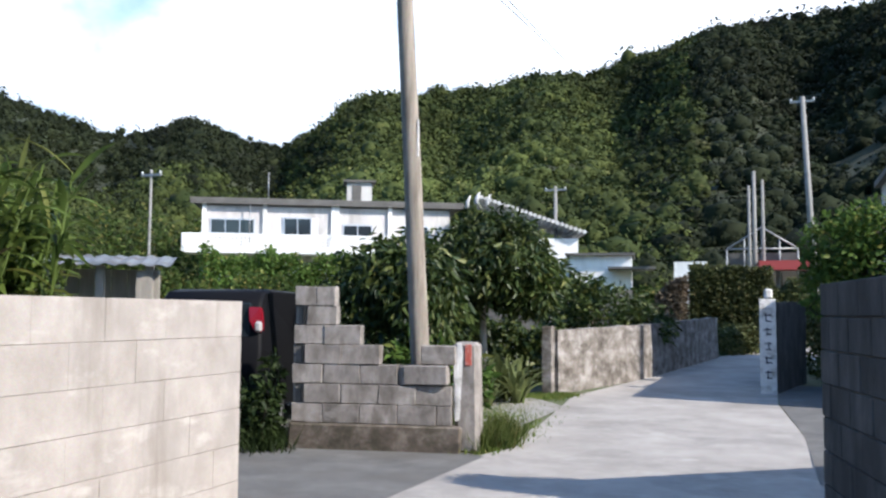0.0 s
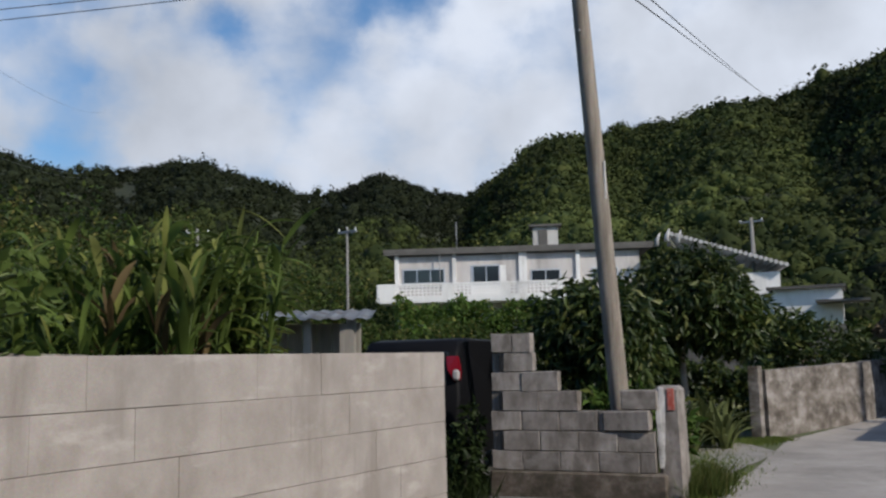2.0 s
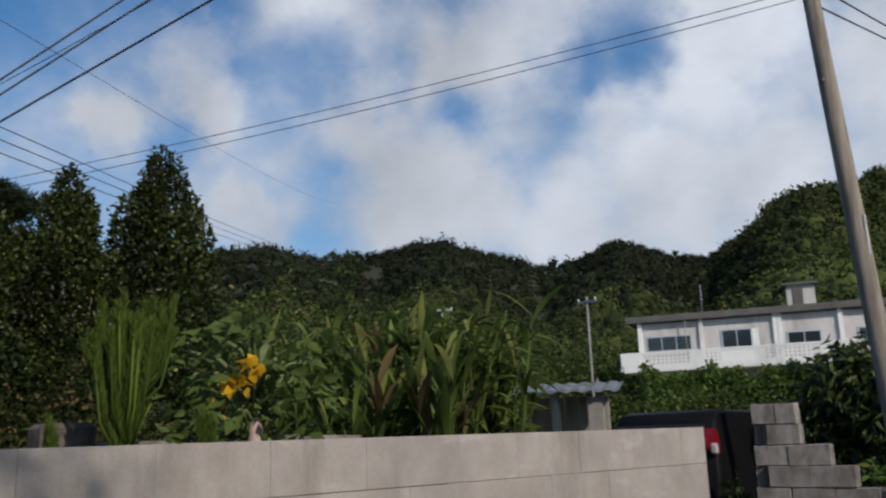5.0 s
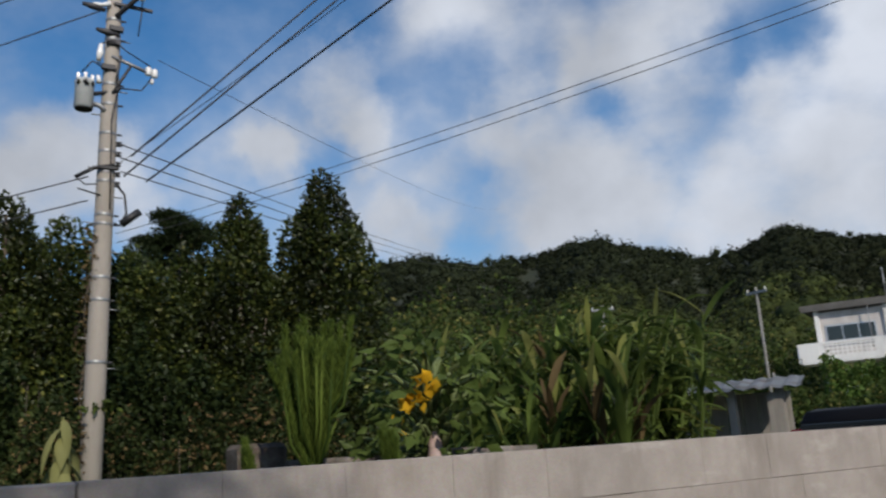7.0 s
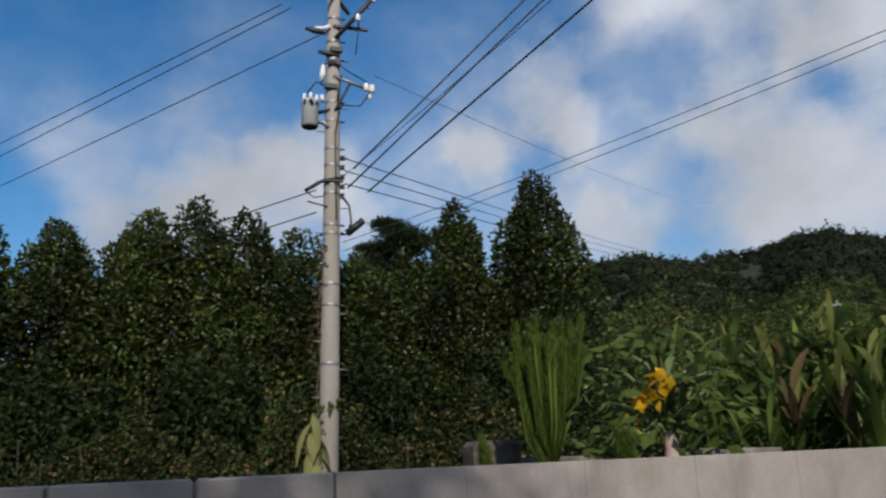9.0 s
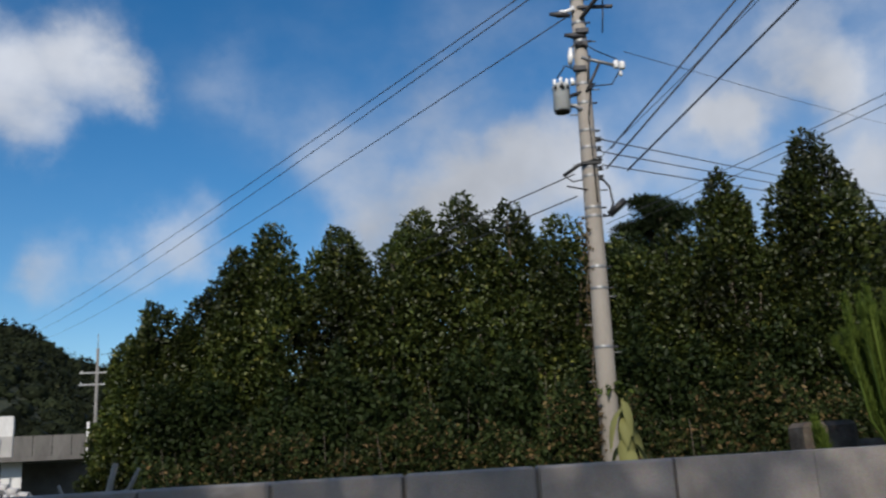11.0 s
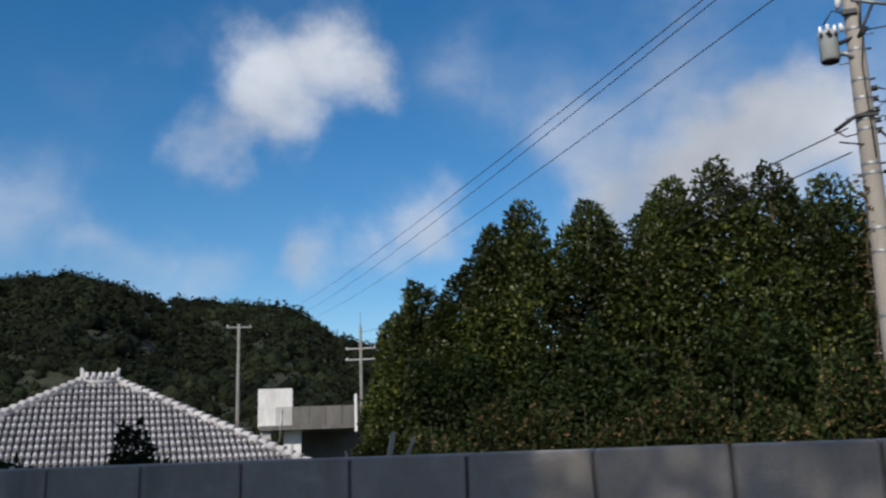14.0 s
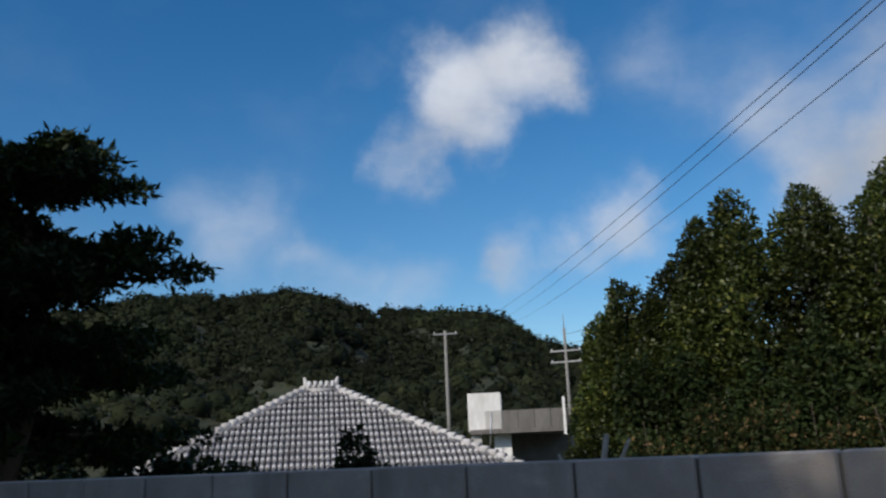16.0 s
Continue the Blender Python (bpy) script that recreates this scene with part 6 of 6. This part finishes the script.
def pine_sapling(base, height, seed, label, crown, spread, shoots=30):
    """A feathery sapling: upright shoots fan from one stem, set with long soft needles."""
    rng = np.random.default_rng(seed)
    t = thing("pine_sapling", label, "sapling", base)
    bm = bmesh.new()
    V, Fc = [], []
    z0 = height - crown
    tube([(0, 0, 0), (0.01, 0, z0), (0, 0, z0 + crown * 0.5)], [0.024, 0.016, 0.008], 7, bm)
    for k in range(shoots):
        a = rng.uniform(0, 2 * math.pi)
        r = spread * rng.uniform(0.02, 1) ** 0.75
        p = np.array([0, 0, z0 + crown * rng.uniform(-0.35, 0.35)])
        q = np.array([math.cos(a) * r, math.sin(a) * r, z0 + crown * (rng.uniform(0.6, 0.84) if k % 5 else rng.uniform(0.95, 1.0))])
        mid = np.array([q[0] * 0.72, q[1] * 0.72, p[2] + (q[2] - p[2]) * 0.36])
        tube([p, mid, q], [0.007, 0.006, 0.004], 4, bm)
        for j in range(1300):
            u = rng.uniform(0.05, 1)
            c = p * (1 - u) ** 2 + 2 * mid * u * (1 - u) + q * u * u
            a = rng.uniform(0, 2 * math.pi)
            d = np.array([math.cos(a) * 0.4, math.sin(a) * 0.4, 1.0]) + rng.normal(size=3) * 0.1
            d /= np.linalg.norm(d)
            s = np.cross(d, rng.normal(size=3))
            s /= np.linalg.norm(s)
            L = rng.uniform(0.045, 0.085) * (1 - 0.35 * u)
            o = len(V)
            V += [c - s * 0.0026, c + s * 0.0026, c + d * L]
            Fc.append((o, o + 1, o + 2))
    part("stem", bm, L_YOUNG, t)
    tagged(part("needle_mass", mesh_from("needles", V, Fc, L_YOUNG), None, t), kind="stuff")


pine_sapling((-3.27, 1.10, 0), 2.06, 61, "bright green feathery pine sapling behind the wall", 0.48, 0.19, 34)
for x, y, s in ((-4.6, 12.3, 0.9), (-4.25, 12.7, 0.95), (-3.9, 13.1, 1.0), (-4.6, 13.0, 1.0), (-3.6, 12.8, 0.85), (-4.95, 12.6, 0.85)):
    blade_clump("agave", "spiky-leaved plant at the path's edge", (x, y, 0.05), 44, s, 0.07, L_AGAVE, int(-x * 10), 0.9, 0.6)
pine_sapling((-3.43, 0.90, 0), 1.60, 63, "small pine seedling close behind the wall", 0.22, 0.035, 5)
pine_sapling((-3.22, 1.41, 0), 1.60, 62, "small light green seedling beside the papaya", 0.22, 0.045, 6)
blade_clump("agave", "spiky-leaved plant at the path's edge", (-4.2, 12.6, 0.0), 40, 0.75, 0.07, L_AGAVE, 70, 0.9, 0.6)
blade_clump("agave", "spiky-leaved plant beside the garden tree", (-3.9, 12.2, 0.0), 34, 0.6, 0.07, L_AGAVE, 71, 0.9, 0.6)


def drooping_plant():
    """Pale wilted leaves hanging from a bent stem."""
    rng = np.random.default_rng(73)
    t = thing("drooping_plant", "pale yellow-green leaves drooping from a stem behind the wall", "plant", (-4.22, 0.31, 0.0))
    part("stem", tube([(0, 0, 0), (-0.02, 0.01, 1.2), (0, 0, 1.77)], [0.012, 0.010, 0.006], 6), L_PALE, t)
    for k in range(14):
        a = 2.4 * k + 0.4
        d = np.array([math.cos(a), math.sin(a), 0])
        s = np.array([-math.sin(a), math.cos(a), 0])
        z, L, w = 1.76 - 0.016 * k, rng.uniform(0.12, 0.22), rng.uniform(0.045, 0.062)
        out = rng.uniform(0.03, 0.11)
        V, Fc = [], []
        for q in range(8):
            v = q / 7
            p = d * out * (1 - (1 - v) ** 2.2) + np.array([0, 0, z + 0.015 * math.sin(v * 3.1) - L * v ** 1.2])
            ww = w * max(0.04, math.sin(math.pi * (0.04 + 0.94 * v)) ** 0.8)
            V += [p - s * ww / 2 - d * ww * 0.2, p, p + s * ww / 2 - d * ww * 0.2]
        for q in range(7):
            i = 3 * q
            Fc += [(i, i + 1, i + 4, i + 3), (i + 1, i + 2, i + 5, i + 4)]
        part("leaf", mesh_from("leaf", V, Fc, L_PALE, True), None, t)


drooping_plant()


def pole_vine():
    rng = np.random.default_rng(79)
    t = thing("climbing_vine", "thin vine with reddish dry leaves climbing the power pole", "vine", (PX, 1.87, 0.0))
    t.matrix_basis = pose(PX, 1.87, 0, -1.354, 0, 0)
    pts = [(0.10 * math.cos(0.5 * k), -0.17 + 0.03 * math.sin(1.3 * k), 1.6 + 0.28 * k) for k in range(13)]
    part("stem", tube(pts, 0.012, 5), M_BARK, t)
    c = np.array([pts[int(i)] for i in rng.integers(0, len(pts), 260)]) + rng.normal(size=(260, 3)) * np.array([0.05, 0.05, 0.14])
    part("foliage", leaves("foliage", c, 0.09, 0.5, L_DRY, rng), None, t)
    c = np.array([(0.1, 0.02, 2.48)]) + rng.normal(size=(70, 3)) * np.array([0.08, 0.16, 0.07])
    part("foliage", leaves("foliage", c, 0.13, 0.5, L_GINGER, rng), None, t)


pole_vine()


def grass_patch(name, label, pts, n, h, seed, mat):
    rng = np.random.default_rng(seed)
    P = np.array(pts, float)
    k = rng.integers(0, len(P), n)
    c = P[k, :2] + rng.normal(size=(n, 2)) * P[k, 2:3]
    z = np.array([ground_z(a, b) for a, b in c])
    base = np.column_stack([c, z])
    a = rng.uniform(0, 2 * math.pi, n)
    s = np.column_stack([np.cos(a), np.sin(a), 0 * a]) * 0.007
    L = h * rng.uniform(0.4, 1.2, n)
    tip = base + np.column_stack([rng.normal(size=n) * 0.35 * L, rng.normal(size=n) * 0.35 * L, L])
    v = np.stack([base - s, base + s, tip], 1).reshape(-1, 3)
    f = np.arange(3 * n).reshape(-1, 3)
    tagged(part(name, mesh_np(name, v, f, mat)), label, "grass", kind="stuff")


grass_patch("verge_grass", "tufts of weeds and grass along the wall foot", ((-2.95, 8.75, .12), (-2.9, 9.2, .15), (-3.0, 9.7, .2), (-3.3, 10.4, .3), (-3.6, 11.2, .35), (-4.2, 12.0, .5), (-3.5, 13.7, .2), (-3.2, 14.0, .12), (-4.6, 11.0, .5), (-3.9, 9.4, .3), (-4.4, 9.2, .3)), 16000, 0.065, 80, L_GRASS)
grass_patch("verge_grass", "weeds along the lane's far side", ((-1.9, 27.2, .4), (-1.3, 28.5, .5), (-5.5, 14.8, .8), (-6.5, 13.0, .9)), 4000, 0.28, 81, L_GRASS)
grass_patch("verge_weeds", "knee-high green weeds growing beside the corner pier", ((-2.86, 8.72, .06), (-2.80, 9.0, .09), (-2.85, 9.35, .10), (-2.95, 9.8, .12)), 2200, 0.26, 83, L_VERGE)
grass_patch("verge_weeds", "dark weeds beside the parked car", ((-4.9, 7.9, .12), (-5.05, 8.25, .15), (-5.3, 7.6, .2)), 900, 0.3, 82, L_BIGTREE)


def big_tree():
    """The dark tree with level limbs: two leaning trunks, long limbs, and pads of leaves along them."""
    rng = np.random.default_rng(101)
    z0 = ground_z(0, -10.4)
    t = thing("layered_tree", "large dark tree with layered branches of clustered leaves", "tree", (-6.57, -10.92, z0))
    bm = bmesh.new()
    tube([(0.1, 0.2, -0.1), (0.05, 0.0, 1.6), (-0.25, 0.25, 3.2), (-0.35, 0.25, 4.6), (0.15, -0.2, 6.2)], [0.22, 0.18, 0.15, 0.11, 0.03], 9, bm)
    tube([(0.6, -0.8, -0.1), (0.7, -0.9, 1.8), (0.6, -0.7, 3.4), (0.9, -0.9, 5.6)], [0.16, 0.13, 0.10, 0.03], 8, bm)
    part("trunk", bm, M_BARK, t)
    pads = []
    limbs = bmesh.new()
    for k in range(66):
        u = k / 65
        a = k * 2.4 + rng.uniform(-0.4, 0.4)
        z = 2.6 + 3.8 * u
        reach = (1.95 + 0.65 * rng.uniform(-1, 1)) * (1 - 0.55 * u ** 2.2)
        src = np.array([-0.2, 0.15, z]) if k % 3 else np.array([0.7, -0.8, z - 0.2])
        d = np.array([math.cos(a), math.sin(a), 0.16 + 0.25 * u])
        side = np.array([-math.sin(a), math.cos(a), 0])
        bend = rng.uniform(-0.35, 0.35)
        at = lambda v: src + d * reach * v + side * bend * v * v * reach + np.array([0, 0, -0.22 * v * v * reach + 0.10 * max(0, v - 0.75) * reach])
        tube([at(v / 5) for v in range(6)], [0.05, 0.042, 0.034, 0.026, 0.018, 0.008], 6, limbs)
        for j in range(11):
            v = 0.30 + 0.72 * j / 10
            e = at(v) + side * rng.uniform(-0.42, 0.42) * (1.15 - 0.6 * v) + np.array([0, 0, rng.uniform(-0.05, 0.12)])
            tube([at(v * 0.93), e], [0.012, 0.005], 4, limbs)
            pads.append((*e, rng.uniform(0.18, 0.33), rng.uniform(0.18, 0.33), rng.uniform(0.08, 0.14)))
    part("limb_mass", limbs, M_BARK, t)
    for k in range(16):
        a, r = rng.uniform(0, 2 * math.pi), 1.5 * math.sqrt(rng.uniform(0, 1))
        pads.append((0.6 + math.cos(a) * r, -0.9 + math.sin(a) * r, 3.4 + rng.uniform(-1.9, 1.0), 0.75, 0.75, 0.5))
    for k in range(70):
        q = rng.normal(size=3)
        q *= rng.uniform(0, 1) ** 0.4 / np.linalg.norm(q)
        pads.append((0.3 + 1.55 * q[0], -0.3 + 1.55 * q[1], 4.5 + 1.5 * q[2], rng.uniform(0.2, 0.34), rng.uniform(0.2, 0.34), 0.13))
    p, d = lobes_points(pads, 62000, rng, 0.15)
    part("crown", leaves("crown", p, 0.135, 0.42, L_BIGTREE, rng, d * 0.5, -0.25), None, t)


big_tree()
# unseen tree, added so that its leaves break the sun on the near wall
for i, (y, k) in enumerate(((-1.8, 1.06),)):
    bush("dapple_tree", "unseen fine-leaved tree added to dapple the near wall with shade", (4.8, y, 0.0), [(0, 0, 6.0 * k, 0.8, 1.1, 0.8), (0.2, 0.6, 6.5 * k, 0.7, 0.9, 0.7), (-0.3, -0.6, 6.4 * k, 0.7, 0.9, 0.7), (0.1, 0.3, 5.4 * k, 0.7, 1.0, 0.6)], 9500, 0.062, L_MANGO, 130 + i, trunk=(0.09, 0.04), width=0.6, shell=0.2, group="garden trees beside the lane")
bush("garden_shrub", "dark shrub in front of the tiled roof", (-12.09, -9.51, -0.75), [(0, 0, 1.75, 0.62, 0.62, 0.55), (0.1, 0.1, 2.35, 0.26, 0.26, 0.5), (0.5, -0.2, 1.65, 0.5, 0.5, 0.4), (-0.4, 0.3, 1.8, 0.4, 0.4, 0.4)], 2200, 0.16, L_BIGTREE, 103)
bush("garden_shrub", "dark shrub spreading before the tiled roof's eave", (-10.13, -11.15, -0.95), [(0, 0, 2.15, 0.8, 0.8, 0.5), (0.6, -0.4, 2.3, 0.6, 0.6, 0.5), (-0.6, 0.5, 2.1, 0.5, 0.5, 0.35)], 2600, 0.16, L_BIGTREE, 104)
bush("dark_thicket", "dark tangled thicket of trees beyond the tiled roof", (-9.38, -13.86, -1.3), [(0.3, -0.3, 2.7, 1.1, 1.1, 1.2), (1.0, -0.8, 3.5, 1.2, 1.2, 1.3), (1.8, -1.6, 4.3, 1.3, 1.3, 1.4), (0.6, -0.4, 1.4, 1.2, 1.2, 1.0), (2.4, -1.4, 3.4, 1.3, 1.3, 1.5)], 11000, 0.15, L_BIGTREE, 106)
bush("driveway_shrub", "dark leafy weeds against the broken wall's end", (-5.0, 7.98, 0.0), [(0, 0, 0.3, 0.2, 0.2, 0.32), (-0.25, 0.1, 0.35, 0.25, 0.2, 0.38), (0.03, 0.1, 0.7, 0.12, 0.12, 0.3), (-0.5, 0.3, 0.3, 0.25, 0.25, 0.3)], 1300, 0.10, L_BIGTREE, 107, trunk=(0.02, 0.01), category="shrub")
bush("garden_shrub", "yellow-green clipped shrub beside the terrace building", (-26.63, -11.20, -1.0), [(0, 0, 1.7, 1.3, 1.3, 0.5), (0.9, 0.6, 1.6, 0.9, 0.9, 0.45)], 1500, 0.2, L_BUSH, 105)

# ---- distant poles ----
small_pole((-21.5, 26.2, 0.4), 6.3, "thin grey street pole with small crossarm below the hill", 0.9, 0.065)
small_pole((-22.4, 27.6, 0.4), 3.2, "short thin grey post below the hill", 0, 0.07)
small_pole((-10.8, 46.1, 1.5), 6.9, "grey utility pole with crossarm beside the white house wing", 1.2, 0.13)
small_pole((-0.62, 46.0, 1.6), 7.1, "grey pole beside the greenhouse", 0, 0.13)
small_pole((-0.86, 45.5, 1.6), 6.3, "thin pole beside the greenhouse", 0, 0.10)
small_pole((-0.22, 46.4, 1.6), 6.7, "thin grey pole behind the greenhouse", 0, 0.11)
small_pole((1.9, 40.0, 1.4), 9.5, "leaning utility pole with crossarm below the dark hill", 1.0, 0.16, 0, (-0.4, 0))
small_pole((-46.89, -27.67, -1.7), 10.95, "grey utility pole with crossarm before the wooded hill", 1.5, 0.13, 117)
small_pole((-51.96, -21.76, -1.7), 11.0, "utility pole with two crossarms beside the terrace building", 2.0, 0.13, 100, (0, 0), None, True)

small_pole((-33.2, 28.9, 0.4), 7.7, "grey utility pole with crossarm among the trees at the hill foot", 1.1, 0.10, 49)

# ---- overhead cables ----
small_pole((16.0, 14.0, 0), 15.0, "tall concrete utility pole behind the corner house", 1.2, 0.17)
for k, (y, z) in enumerate(((-0.88, 9.38), (-0.72, 9.33), (-0.08, 8.95))):
    cable("power_cable", (PX + 0.1, PY + y, z), (-97.5 - k, -50.5 + 1.6 * k, 18.6 - 0.3 * k), 0.6, 0.012)
for (a, b) in (((-13.78, 2.37, 6.42), (-12.50, 5.09, 9.14)), ((-13.78, 2.26, 6.07), (-11.95, 5.23, 8.89)), ((-13.78, 2.61, 6.02), (-9.05, 4.67, 7.27))):
    a, b = Vector(a), Vector(b)
    cable("service_cable", a, a + (b - a) * 3.4, 0.02, 0.016)
for k, z in enumerate((6.6, 6.38, 6.15)):
    cable("service_cable", (PX + 0.1, PY + 0.17, z), (-124.0, 84.5 + k * 0.5, 33.5 - k * 0.6), 1.0, 0.011)
cable("thin_cable", (PX + 0.14, PY + 0.72, 8.15), (-124.0, 88.0, 44.0), 1.5, 0.006)
for k in range(2):
    cable("phone_cable", (PX + 0.1, PY + 0.12, 4.98 + 0.15 * k), (-3.78, 8.68, 6.08 + 0.10 * k), 0.12, 0.0055)
cable("thin_cable", (PX + 0.1, PY + 0.16, 6.3), (16.0, 14.0, 14.8), 0.9, 0.006)
cable("service_cable", (PX, PY - 0.3, 6.05), (-51.96, -21.76, 8.9), 0.5, 0.012)
cable("service_cable", (PX, PY - 0.3, 5.66), (-51.96, -21.56, 8.3), 0.5, 0.012)
for k in range(2):
    cable("hill_cable", (-3.76 + 0.06 * k, 8.68, 5.95 + 0.18 * k), (-56.0 - 2.0 * k, 295.0, 82.0 + k), 0.4, 0.012)


# ---- the low back wall in the garden ----
bw2 = old_wall("wall_garden", [(-3.78, 1.15), (-3.78, 2.5)], 1.52, 0.14, M_FARWALL, "low mottled concrete garden wall behind the plants")
part("end_pier", box(0.2, 0.22, 1.60, (-3.78, 1.04, 0), 0.02), M_PLINTH, bw2, "weathered brown end pier")
orn = thing("shell_ornament", "small pale pink pointed shell ornament on the garden wall", "ornament", (-3.45, 1.75, 1.45))
part("post", box(0.06, 0.06, 1.45, (0, 0, -1.45)), M_PLINTH, orn)
part("shell", lathe([(0.034, 0), (0.04, 0.04), (0.03, 0.08), (0.033, 0.10), (0.02, 0.13), (0.008, 0.155)], 10), surface("pink_shell", ((0.34, 0.22, 0.19), (0.46, 0.36, 0.33)), 20.0, 0.6, 0.3, 80), orn)

stub = thing("bare_stump", "bare pale broken tree stump with short forked limbs", "stump", (-11.29, -5.02, ground_z(0, -4.8)))
part("trunk", tube([(0, 0, 0), (-0.05, 0.05, 1.2), (-0.04, 0.20, 1.85)], [0.07, 0.055, 0.035], 8), M_PALEBARK, stub)
part("limb", tube([(-0.05, 0.05, 1.2), (-0.08, 0.38, 1.55), (-0.1, 0.48, 1.78)], [0.045, 0.035, 0.022], 7), M_PALEBARK, stub)
part("limb", tube([(-0.05, 0.05, 1.1), (0.0, -0.45, 1.5), (0.0, -0.5, 1.62)], [0.04, 0.03, 0.018], 7), M_PALEBARK, stub)
